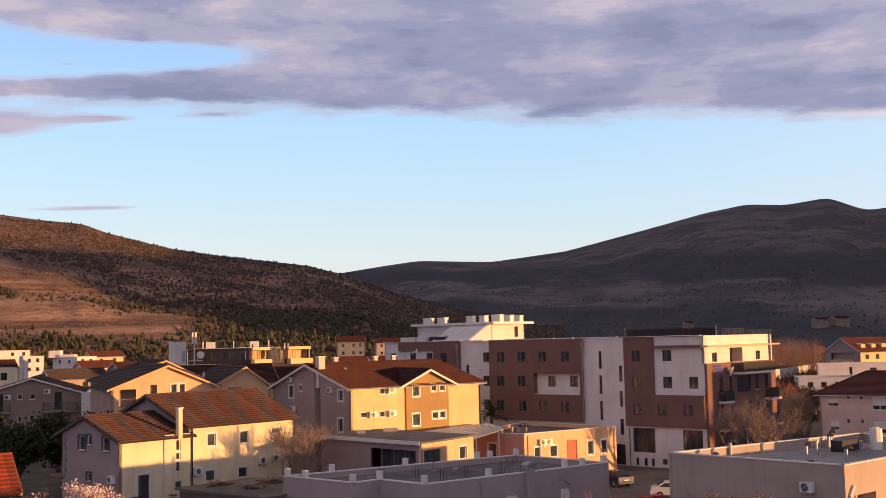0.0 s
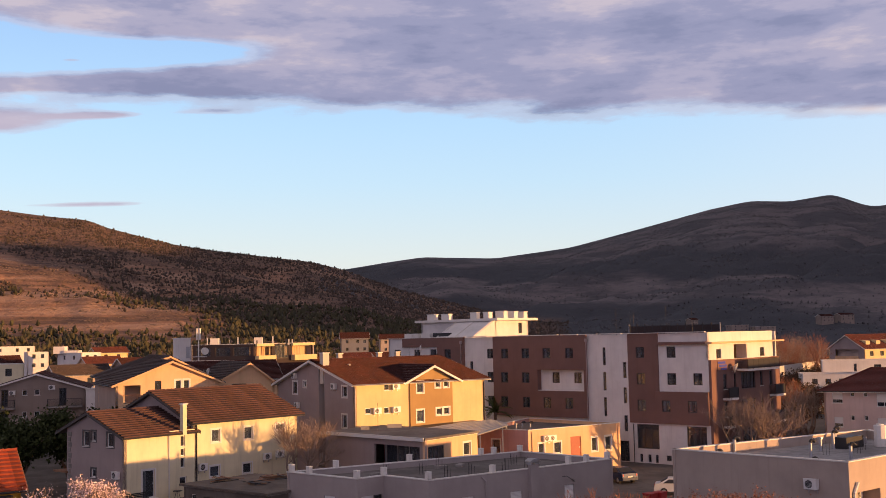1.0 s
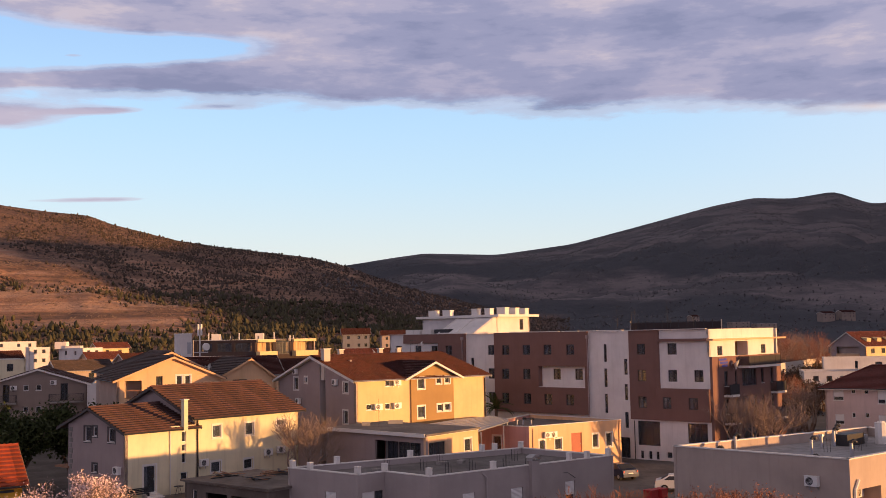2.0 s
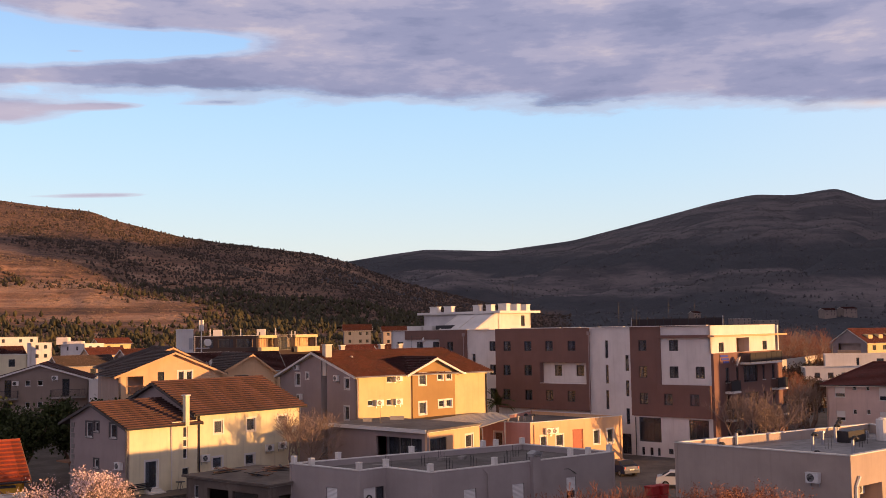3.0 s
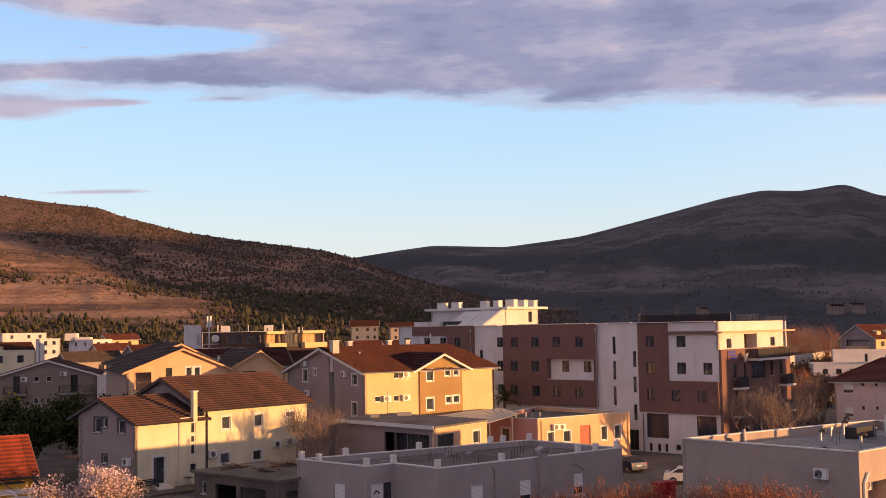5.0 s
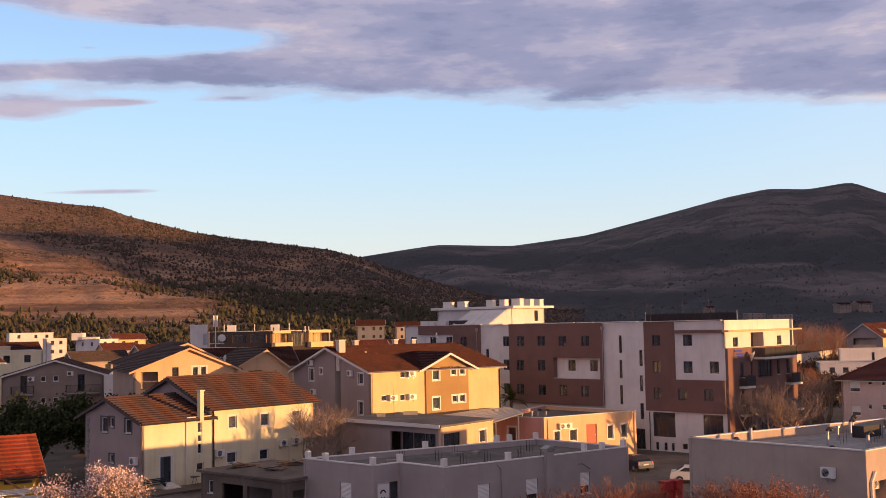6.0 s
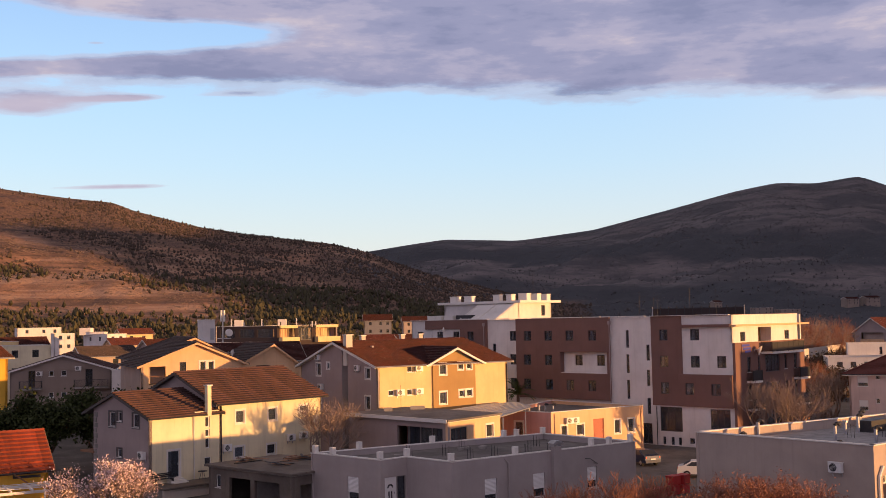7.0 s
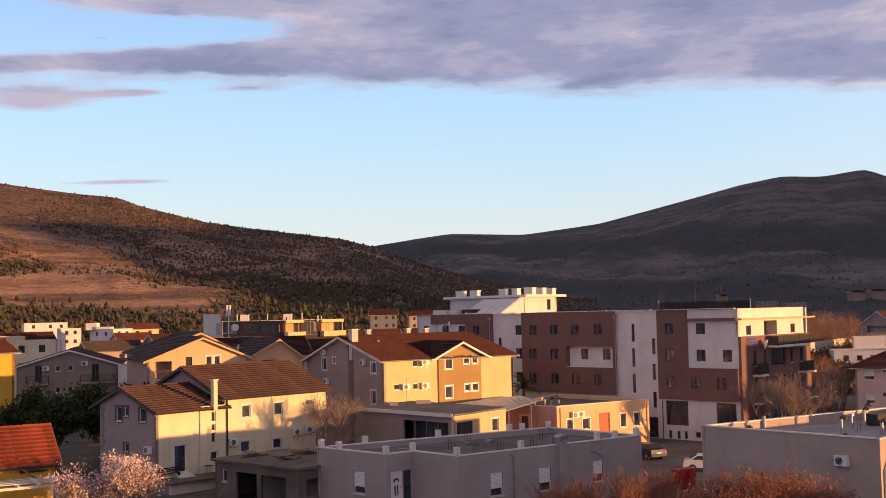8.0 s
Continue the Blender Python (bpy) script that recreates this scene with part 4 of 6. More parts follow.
# ---- pale house with brown tiles ----
def tiled_house():
    r = thing("tiled_house", at_bearing(-24.1, 92.0, 43.0), "pale yellow two-part house with brown tiled gable roofs", "house")
    # lower part
    D, ZE = 8.7, 6.62
    f = 6.9
    wall(r, (0, 0), (4.35, 0), 0, ZE, M_PALE, [(1.75, 2.95, 1.3, 3.65, "glassdoor")])
    wall(r, (4.35, 0), (f, 0), 0, ZE + 0.1, M_PALE, [(1.1, 1.55, 5.3, 6.25, "n1"), (1.1, 1.55, 4.5, 5.15, "n1"), (1.1, 1.55, 3.5, 4.4, "n1"), (1.0, 1.7, 2.0, 2.75, "n1")], 0.25, 0.14, "stair_wall")
    gl = [(0, 7.05), (D - 5.3, 8.35), (D, ZE)]
    # this gable's mauve carries its shade, against the pale front
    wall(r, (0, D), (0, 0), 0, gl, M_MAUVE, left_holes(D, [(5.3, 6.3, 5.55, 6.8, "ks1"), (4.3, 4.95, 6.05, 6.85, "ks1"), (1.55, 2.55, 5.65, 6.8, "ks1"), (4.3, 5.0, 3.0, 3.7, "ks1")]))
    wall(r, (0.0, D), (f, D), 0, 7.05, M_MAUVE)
    # quoins on the far edge of the gable
    for i in range(14):
        part("quoin", Mesh().box(-0.05, D - (0.5 if i % 2 else 0.32), 0.3 + i * 0.46, 0.0, D + 0.02, 0.68 + i * 0.46), M_CONC, r)
    gable_roof(r, 0.1, f, 0.0, 10.0, ZE, 5.3, 8.42, M_TILE, "x", False, 0.4, M_FRAMED, ze2=6.7)
    # taller part
    X1, D2, Z2 = 18.7, 12.2, 7.42
    front = [(8.8 - f, 9.72 - f, 5.38, 6.5, "1sf"), (12.42 - f, 13.36 - f, 5.33, 6.46, "1sf"), (16.1 - f, 17.1 - f, 5.92, 6.45, "1sf"), (8.62 - f, 9.65 - f, 2.36, 3.3, "1sf"), (12.25 - f, 13.25 - f, 2.3, 3.2, "1s")]
    wall(r, (f, 0), (X1, 0), 0, Z2, M_PALE, front)
    # shade coloured into the taller gable as well
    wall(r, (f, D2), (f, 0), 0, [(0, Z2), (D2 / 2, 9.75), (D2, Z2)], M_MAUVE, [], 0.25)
    wall(r, (X1, 0), (X1, D2), 0, [(0, Z2), (D2 / 2, 9.75), (D2, Z2)], M_PALE)
    wall(r, (X1, D2), (f, D2), 0, Z2, M_PALE)
    gable_roof(r, f, X1, 0.0, D2, Z2, D2 / 2, 9.85, M_TILE, "x", False, 0.5, M_FRAMED)
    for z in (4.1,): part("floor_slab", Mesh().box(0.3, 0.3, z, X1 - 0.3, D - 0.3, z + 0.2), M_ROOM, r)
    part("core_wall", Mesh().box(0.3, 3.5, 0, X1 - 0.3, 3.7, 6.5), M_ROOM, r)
    chimney(r, 5.6, -0.35, 6.3, 8.9, 0.40, 0.42, M_PALE)
    part("rain_pipe", Mesh().tube((f + 0.25, -0.1, 0), (f + 0.25, -0.1, 7.2), 0.05, 0.05, 6).tube((f + 0.25, -0.1, 7.2), (f + 0.6, -0.45, 7.25), 0.06, 0.06, 6), M_DARK, r)
    part("rain_pipe", Mesh().tube((4.3, -0.1, 0.8), (4.3, -0.1, 6.4), 0.05, 0.05, 6), M_TRIM, r)
    part("porch_roof", Mesh().box(-0.2, D, 3.1, 4.0, D + 2.2, 3.25), M_WOOD, r)
    part("terrace", Mesh().box(-0.3, -2.35, 0, 9.2, -0.02, 0.84), M_CONC, r, "grey concrete terrace in front of the door")
    wall(r, (-0.3, -2.6), (9.2, -2.6), 0, 0.84, M_OFFWHITE, [(4.6, 5.4, 0.2, 0.7, "n1")], 0.24, 0, "terrace_wall")
    part("terrace_edge", Mesh().box(-0.5, -2.9, 0.84, 9.4, -0.02, 1.0), M_MOSSY, r, "dark weathered slab edge")
    for i in range(3): part("step", Mesh().box(1.6, -0.35 * (3 - i) - 0.05, 1.0 + i * 0.1, 3.1, -0.05, 1.1 + i * 0.1), M_TRIM, r)
    for s, z in ((7.7, 3.05), (14.9, 3.3), (16.4, 3.4)):
        air_conditioner(on_wall(r, (0, 0), (X1, 0), s, z), "white outdoor air conditioner on the shaded wall")
    for s, z in ((0.9, 3.1), (1.0, 1.5)):
        air_conditioner(on_wall(r, (0, D), (0, 0), D - s, z), "white outdoor air conditioner on the shaded mauve gable")
    return r


LH = tiled_house()


def bench(m):
    b = thing("garden_bench", m, "dark wooden bench against the pale wall", "bench")
    for i in range(3): part("seat_slat", Mesh().box(0, -0.5 + i * 0.15, 0.43, 1.9, -0.38 + i * 0.15, 0.47), M_DARK, b)
    for i in range(3): part("back_slat", Mesh().box(0, -0.06, 0.55 + i * 0.13, 1.9, -0.03, 0.64 + i * 0.13), M_DARK, b)
    for x in (0.1, 1.75): part("leg", Mesh().box(x, -0.5, 0, x + 0.06, -0.03, 0.43).box(x, -0.08, 0.43, x + 0.06, -0.03, 0.95), M_DARK, b)


bench(LH.matrix_world @ pose(0.1, -0.15, 1.0))


def garden_table(m):
    b = thing("garden_table", m, "small dark round garden table on the terrace", "table")
    part("tabletop", Mesh().tube((0, 0, 0.7), (0, 0, 0.74), 0.4, 0.4, 14), M_DARK, b)
    for i in range(3): part("leg", Mesh().tube((0.1 * math.cos(i * 2.1), 0.1 * math.sin(i * 2.1), 0.7), (0.3 * math.cos(i * 2.1), 0.3 * math.sin(i * 2.1), 0), 0.02, 0.02, 5), M_DARK, b)


garden_table(LH.matrix_world @ pose(4.6, -0.9, 1.0))


# ---- flat-roofed neighbours ----
def flat_building(name, label, poly, h, mats, holes, parapet=0.5, coping=None, category="building", deck=None, floor=True):
    """Walls round a plan (counter-clockwise), a parapet with coping, and the roof deck inside it."""
    ox, oy = poly[0]
    r = thing(name, pose(ox, oy, 0), label, category)
    pts = [(x - ox, y - oy) for x, y in poly]
    n = len(pts)
    for i in range(n):
        P, Q = pts[i], pts[(i + 1) % n]
        wall(r, P, Q, 0, h, mats[i % len(mats)], holes.get(i, ()), 0.24)
        base = frame_on(*P, *Q)
        L = math.hypot(Q[0] - P[0], Q[1] - P[1])
        part("coping", Mesh().box(-0.04, -0.05, h, L + 0.04, 0.29, h + 0.07), coping or M_TRIM, r, "", base)
    cx, cy = sum(x for x, _ in pts) / n, sum(y for _, y in pts) / n
    inner = []
    for i in range(n):
        a, b, c = Vector(pts[i - 1]), Vector(pts[i]), Vector(pts[(i + 1) % n])
        n1 = Vector((-(b - a).y, (b - a).x)).normalized()
        n2 = Vector((-(c - b).y, (c - b).x)).normalized()
        k = 1 + n1.dot(n2)
        inner.append(tuple(b + (n1 + n2) * (0.22 / max(k, 0.3))))
    part("roof_deck", slab(inner, h - parapet - 0.2, h - parapet), deck or M_ROOFDECK, r)
    if floor and h > 4: part("floor_slab", slab(inner, 0.7, 0.85), M_ROOM, r)
    return r


GREY_PLAN = [(-9.7, 83.2), (-4.2, 78.0), (-2.4, 79.6), (0.8, 76.2), (15.3, 86.5), (8.8, 93.8)]
GB = flat_building("grey_flat_house", "low grey rendered house with a flat concrete roof and white coping", GREY_PLAN, 4.4, [M_GREY],
                   {0: [(4.05, 5.24, 1.4, 3.03, "r1")], 1: [(0.35, 1.45, 0.9, 3.15, "door"), (1.5, 2.25, 0.9, 3.15, "dn")], 3: [(2.82, 3.92, 1.33, 2.98, "r1"), (7.27, 8.4, 1.2, 2.92, "r1"), (12.6, 13.6, 1.3, 2.9, "r1")]}, 0.42, category="house")
gx, gy = GREY_PLAN[0]
part("door_step", Mesh().box(5.6, -5.6, 0, 8.2, -3.7, 0.88), M_CONC, GB)
# dark glazed slots and a fanlight in the white door
e = frame_on(5.5, -5.2, 7.3, -3.6)
for x in (0.74, 0.98): part("door_slot", Mesh().box(x, 0.06, 1.45, x + 0.09, 0.1, 2.15), M_DARK, GB, "", e)
fan = Mesh()
for i in range(6):
    a0, a1 = math.pi * i / 6, math.pi * (i + 1) / 6
    q = [(0.9 + r * math.cos(a), 0.06, 2.4 + r * math.sin(a)) for r, a in ((0.16, a0), (0.27, a0), (0.27, a1), (0.16, a1))]
    fan.hull(q, [(x, 0.1, z) for x, _, z in q])
part("fanlight", fan, M_DARK, GB, "", e)
# raised flue and rain pipes on the long wall
e = frame_on(0.8 - gx, 76.2 - gy, 15.3 - gx, 86.5 - gy)
part("flue", Mesh().box(9.0, -0.35, 0, 9.75, 0.02, 4.75), M_GREY, GB, "", e)
part("flue_hood", Mesh().box(8.9, -0.45, 4.95, 9.85, 0.15, 5.0).box(8.95, -0.4, 4.75, 9.02, 0.1, 4.95).box(9.73, -0.4, 4.75, 9.8, 0.1, 4.95).hull([(8.85, -0.5, 5.0), (9.9, -0.5, 5.0), (9.9, 0.2, 5.0), (8.85, 0.2, 5.0)], [(9.2, -0.5, 5.18), (9.5, -0.5, 5.18), (9.5, 0.2, 5.18), (9.2, 0.2, 5.18)]), M_STEEL, GB, "galvanised hood", e)
part("rain_pipe", Mesh().tube((4.95, -0.09, 0), (4.95, -0.09, 3.9), 0.07, 0.07, 6).tube((4.95, -0.09, 3.9), (4.6, 0.0, 4.25), 0.07, 0.07, 6), M_GREY, GB, "", e)
part("cable_arm", Mesh().tube((12.6, -0.3, 3.6), (13.6, -0.05, 3.1), 0.025, 0.025, 5).tube((12.1, -0.32, 3.62), (12.6, -0.3, 3.6), 0.025, 0.025, 5), M_DARK, GB, "", e)


def parapet_post(x, y, z, h=0.48):
    k = Mesh().box(-0.17, -0.17, 0, 0.17, 0.17, h).hull([(-0.19, -0.19, h), (0.19, -0.19, h), (0.19, 0.19, h), (-0.19, 0.19, h)], [(-0.17, -0.17, h + 0.04), (0.17, -0.17, h + 0.04), (0.17, 0.17, h + 0.04), (-0.17, 0.17, h + 0.04)])
    part("parapet_post", k, M_TRIM, GB, "", pose(x - gx, y - gy, z, 0, 0, 45))


for x, y in ((-9.35, 83.2), (-7.9, 81.6), (-4.25, 78.35), (-2.4, 79.95), (0.75, 76.6), (5.4, 79.7), (-6.2, 85.1), (-0.6, 88.3), (5.3, 91.6), (6.4, 92.2), (8.7, 93.4), (11.5, 84.1), (13.0, 85.0), (14.9, 86.5)):
    parapet_post(x, y, 4.4 + 0.07)


def rebar_cluster(x, y, z, n=5):
    k = thing("starter_bars", pose(x, y, z), "rusty upright starter bars standing out of the roof", "reinforcing bars", "starter bars on the roofs")
    for i in range(n):
        part("bar", Mesh().tube((0.22 * (i % 3), 0.25 * (i // 3), 0), (0.22 * (i % 3) + random.uniform(-0.05, 0.05), 0.25 * (i // 3), random.uniform(0.6, 1.0)), 0.014, 0.012, 4), M_DARK, k)


for x, y in ((-2.5, 82.5), (0.2, 83.3), (2.0, 81.2), (3.8, 81.6), (6.5, 84.4), (8.3, 85.2), (7.5, 88.2), (1.5, 86.6)): rebar_cluster(x, y, 3.98)

# slabs left lying on the roof
for x, y, a in ((1.9, 86.9, 20), (3.4, 87.6, 70), (-3.0, 83.2, 10)):
    s = thing("roof_block", pose(x, y, 3.98, 0, 0, a), "rough concrete block lying on the flat roof", "concrete block", "blocks on the flat roof")
    part("block", Mesh().box(-0.5, -0.25, 0, 0.5, 0.25, 0.22), M_CONC, s)

RIGHT_PLAN = [(17.0, 73.4), (25.1, 64.0), (36.5, 73.5), (34.5, 84.0)]
FR = flat_building("beige_flat_building", "two-storey beige rendered building with a flat roof and parapet", RIGHT_PLAN, 6.42, [M_BEIGE],
                   {1: [(0.9, 3.6, 0.6, 4.6, "open")]}, 0.62, coping=M_TRIM, deck=M_DECKPALE)
e = frame_on(8.1, -9.4, 19.5, 0.1)
part("recess_back", Mesh().box(0.7, 1.4, 0.4, 3.9, 1.5, 4.8), M_BEIGE, FR, "", e)
part("recess_floor", Mesh().box(0.7, 0.2, 0.4, 3.9, 1.4, 0.6).box(0.7, 0.25, 4.6, 3.9, 1.4, 4.8), M_BEIGE, FR, "", e)
for x in (0.7, 3.6): part("recess_cheek", Mesh().box(x, 0.22, 0.6, x + 0.2, 1.4, 4.6), M_BEIGE, FR, "", e)
part("rain_pipe", Mesh().tube((0.35, -0.1, 0), (0.35, -0.1, 4.6), 0.09, 0.09, 8).tube((0.35, -0.1, 4.6), (0.8, -0.12, 5.2), 0.09, 0.09, 8), M_TRIM, FR, "white plastic rain pipe", e)
air_conditioner(pose(17, 73.4, 0) @ frame_on(0, 0, 8.1, -9.4) @ pose(10.1, 0, 4.72), "white outdoor air conditioner on the beige wall")
air_conditioner(FR.matrix_world @ e @ pose(2.9, 1.35, 3.85), "white outdoor air conditioner inside the wall recess")


def vent_pipe(x, y, z, h, bend=True):
    p = thing("vent_pipe", pose(x, y, z), "grey vent pipe with a bent hood on the flat roof", "vent pipe", "vent pipes on the roof")
    part("pipe", Mesh().tube((0, 0, 0), (0, 0, h), 0.11, 0.11, 10), M_SHEET, p)
    k = Mesh()
    q = [(0.16 * (1 - math.cos(a)), 0, h + 0.16 * math.sin(a)) for a in (0, 0.8, 1.57, 2.3, 3.0)]
    for a, b in zip(q, q[1:]): k.tube(a, b, 0.115, 0.115, 10)
    if bend: part("hood", k, M_DARK, p)
    else: part("cap", Mesh().tube((0, 0, h), (0, 0, h + 0.12), 0.2, 0.2, 10), M_STEEL, p)


for x, y, h, b in ((26.0, 72.6, 0.95, True), (27.8, 70.4, 0.9, True), (19.9, 73.0, 0.4, True), (24.3, 67.6, 0.35, True), (21.9, 75.9, 0.95, True), (30.8, 80.8, 1.0, True), (28.0, 76.2, 0.8, False), (29.2, 77.0, 1.1, True)): vent_pipe(x, y, 5.8, h, b)
for x, y in ((27.2, 73.6), (29.4, 73.9), (30.6, 76.0)): rebar_cluster(x, y, 5.8, 3)


def water_tank(x, y, z, w, h, label):
    t = thing("water_tank", pose(x, y, z), label, "water tank")
    part("tank", Mesh().hull([(w * 0.5 * math.cos(i * math.pi / 5), w * 0.5 * math.sin(i * math.pi / 5), 0) for i in range(10)], [(w * 0.5 * math.cos(i * math.pi / 5), w * 0.5 * math.sin(i * math.pi / 5), h) for i in range(10)]), M_TRIM, t)
    part("lid", Mesh().tube((0, 0, h), (0, 0, h + 0.1), w * 0.3, w * 0.26, 10), M_TRIM, t)


water_tank(33.0, 78.0, 5.8, 0.9, 1.5, "white plastic water tank on the flat roof")
plant = thing("roof_plant", pose(30.6, 77.8, 5.8, 0, 0, 40), "dark low roof plant housing with vents", "roof plant")
part("housing", Mesh().box(-1.2, -0.5, 0, 1.2, 0.5, 0.8), M_DARK, plant)
part("duct", Mesh().box(1.2, -0.3, 0.1, 2.1, 0.3, 0.6), M_SHEET, plant)

PINK_PLAN = [(6.6, 114.8), (11.3, 111.9), (21.9, 118.6), (13.0, 128.4), (9.3, 121.4)]
# peach where the sun falls, pink in shade: light put into the wall colours
PR = flat_building("pink_flat_house", "single-storey pink house with sunlit peach walls and a flat roof", PINK_PLAN, 4.6, [M_PINK, M_PEACH, M_PEACH, M_PINK, M_PINK],
                   {1: [(1.3, 2.05, 2.15, 3.2, "1s"), (3.35, 4.25, 2.05, 3.2, "1s"), (5.55, 7.0, 1.3, 3.6, "reddoor"), (8.48, 9.25, 1.9, 3.33, "1s"), (10.38, 11.2, 1.88, 3.33, "1s")], 0: [(1.4, 2.3, 2.1, 3.6, "1s")]}, 0.35, category="house")
e = frame_on(4.7, -2.9, 15.3, 3.8)
for s in (2.25, 3.0): air_conditioner(PR.matrix_world @ e @ pose(s, 0, 3.36))
for s in (0.45, 12.2): part("rain_pipe", Mesh().tube((s, -0.07, 0), (s, -0.07, 4.4), 0.05, 0.05, 6), M_SALMON, PR, "", e)
for x, y in ((10.6, 117.5), (12.2, 118.4), (11.4, 118.9), (9.5, 116.9)): vent_pipe(x, y, 4.25, 0.55, x > 11)

ANNEX_PLAN = [(-8.3, 104.9), (0.7, 95.6), (5.6, 101.9), (-3.3, 110.9)]
# mauve on the left walls: shade put into the colour
PL = flat_building("unfinished_annex", "unfinished annex with peach and shaded grey walls and a thin concrete slab roof", ANNEX_PLAN, 5.3, [M_MAUVE, M_PEACH, M_PINK, M_MAUVE],
                   {0: [(6.4, 12.3, 2.5, 4.75, "open")], 1: [(0.45, 2.85, 3.3, 4.75, "dn"), (5.75, 6.85, 3.5, 4.65, "1s")]}, 0.06, category="house")
part("slab_roof", slab([(-0.5, 0.1), (9.05, -9.75), (14.1, -3.2), (4.9, 6.4)], 5.38, 5.56), M_ROOFDECK, PL, "thin weathered concrete roof slab")
e = frame_on(0, 0, 9.0, -9.3)
part("terrace_wall", Mesh().box(6.2, 1.5, 2.3, 12.5, 1.6, 4.9), M_GREY, PL, "", e)
for s in (6.6, 8.1, 9.6, 11.1): put_window(PL, e, s, 2.5, 1.3, 2.1, "dn", 1.3)
part("terrace_floor", Mesh().box(6.2, 0.2, 2.3, 12.5, 1.5, 2.5), M_CONC, PL, "", e)
part("terrace_ceiling", Mesh().box(6.2, 0.24, 4.75, 12.5, 1.5, 4.85), M_CONC, PL, "", e)
part("fascia", Mesh().box(-0.55, -0.52, 5.3, 13.3, -0.42, 5.62), M_TRIM, PL, "", e)
antenna(PL.matrix_world @ pose(4.7, -0.6, 5.56), 2.6, 0)
for x, y, w in ((5.5, 2.5, 1.4), (3.0, 1.0, 0.8)):
    part("roof_upstand", Mesh().box(x, y, 5.56, x + w, y + 0.3, 5.9), M_CONC, PL)

# sheet-metal roof between annex and pink house
lean = thing("sheet_metal_roof", pose(5.0, 108.0, 0), "grey corrugated sheet-metal roof sloping between the houses", "roof")
q = [(0.4, -5.3), (4.3, 4.2), (4.4, 7.2), (3.3, 11.4), (-0.4, 8.9), (-4.6, 2.6)]
part("sheet", Mesh().hull([(x, y, 4.95 - (y + 6) * -0.012) for x, y in q], [(x, y, 5.02 - (y + 6) * -0.012) for x, y in q]), M_SHEET, lean)
for i in range(9):
    u = i / 8
    a, b = Vector((0.4 - 5.0 * u, -5.3 + 7.9 * u)), Vector((4.3 - 1.2 * u, 4.2 + 6.8 * u))
    part("rib", Mesh().tube((a.x, a.y, 5.03 + (a.y + 6) * 0.012), (b.x, b.y, 5.03 + (b.y + 6) * 0.012), 0.035, 0.035, 5), M_SHEET, lean)
for x, y in ((0.9, -4.5), (3.6, 3.0), (-3.8, 3.0)): part("post", Mesh().box(x, y, 0, x + 0.12, y + 0.12, 4.95), M_STEEL, lean)

GARAGE_PLAN = [(-18.4, 88.2), (-10.9, 81.5), (-8.2, 84.6), (-9.4, 90.2), (-13.6, 93.4)]
CG = flat_building("old_garage", "stained concrete garage with open bays and a mossy flat roof", GARAGE_PLAN, 2.9, [M_MOSSY], {0: [(0.9, 1.5, 1.4, 2.4, "1"), (2.6, 5.2, 0.0, 2.3, "open"), (5.7, 8.6, 0.0, 2.3, "open")], 1: [(0.8, 3.0, 0.9, 2.2, "open")]}, 0.02, coping=M_CONC, category="garage", floor=False)
part("roof_slab", slab([(-0.4, 0.0), (7.5, -7.05), (10.5, -3.6), (9.2, 2.3), (4.8, 5.6)], 2.98, 3.14), M_MOSSY, CG, "mossy overhanging roof slab")
e = frame_on(0, 0, 7.5, -6.7)
part("back_wall", Mesh().box(2.2, 3.2, 0, 9.0, 3.35, 2.85), M_CONC, CG, "", e)
part("partition", Mesh().box(5.35, 0.25, 0, 5.5, 3.2, 2.85), M_CONC, CG, "", e)
put_door(CG, e, 3.6, 0.0, 1.0, 2.05, M_FRAMED, 2.9)


def timber_pile(m, n, seed):
    """Weathered boards thrown across one another."""
    rng = random.Random(seed)
    t = thing("timber_pile", m, "weathered boards lying across the mossy garage roof", "timber pile", "boards on the garage roof")
    for i in range(n):
        L = rng.uniform(1.2, 3.0)
        part("board", Mesh().box(-L / 2, -0.09, 0, L / 2, 0.09, 0.05), M_WOOD if i % 3 else M_DARK, t, "", pose(rng.uniform(-0.5, 0.5), rng.uniform(-0.6, 0.6), 0.05 * i, 0, 0, rng.uniform(0, 180)))


for i, (x, y) in enumerate(((-15.6, 88.9), (-12.4, 86.6), (-11.6, 89.9))): timber_pile(pose(x, y, 3.145), 7, i)


# ---- red-roofed house by the blossom tree ----
def orange_hut():
    r = thing("garden_house", at_bearing(-33.9, 67.7, 60), "bright yellow garden house with an orange-red tiled roof", "house")
    L, D, ZE, ZR = 9.6, 7.2, 5.15, 7.2
    wall(r, (0, 0), (L, 0), 0, ZE, M_YELLOW, [(2.0, 3.0, 2.6, 3.8, "1")])
    wall(r, (L, 0), (L, D), 0, [(0, ZE), (D / 2, ZR), (D, ZE)], M_YELLOW)
    wall(r, (0, D), (0, 0), 0, [(0, ZE), (D / 2, ZR), (D, ZE)], M_YELLOW)
    wall(r, (L, D), (0, D), 0, ZE, M_YELLOW)
    gable_roof(r, 0, L, 0, D, ZE, D / 2, ZR, M_TILERED, "x", False, 0.35, M_WOOD)
    part("bracket", Mesh().box(L - 2.2, -0.12, 4.55, L - 0.5, -0.04, 4.7).box(L - 2.2, -0.12, 4.55, L - 2.1, -0.04, 4.85), M_DARK, r)
    return r


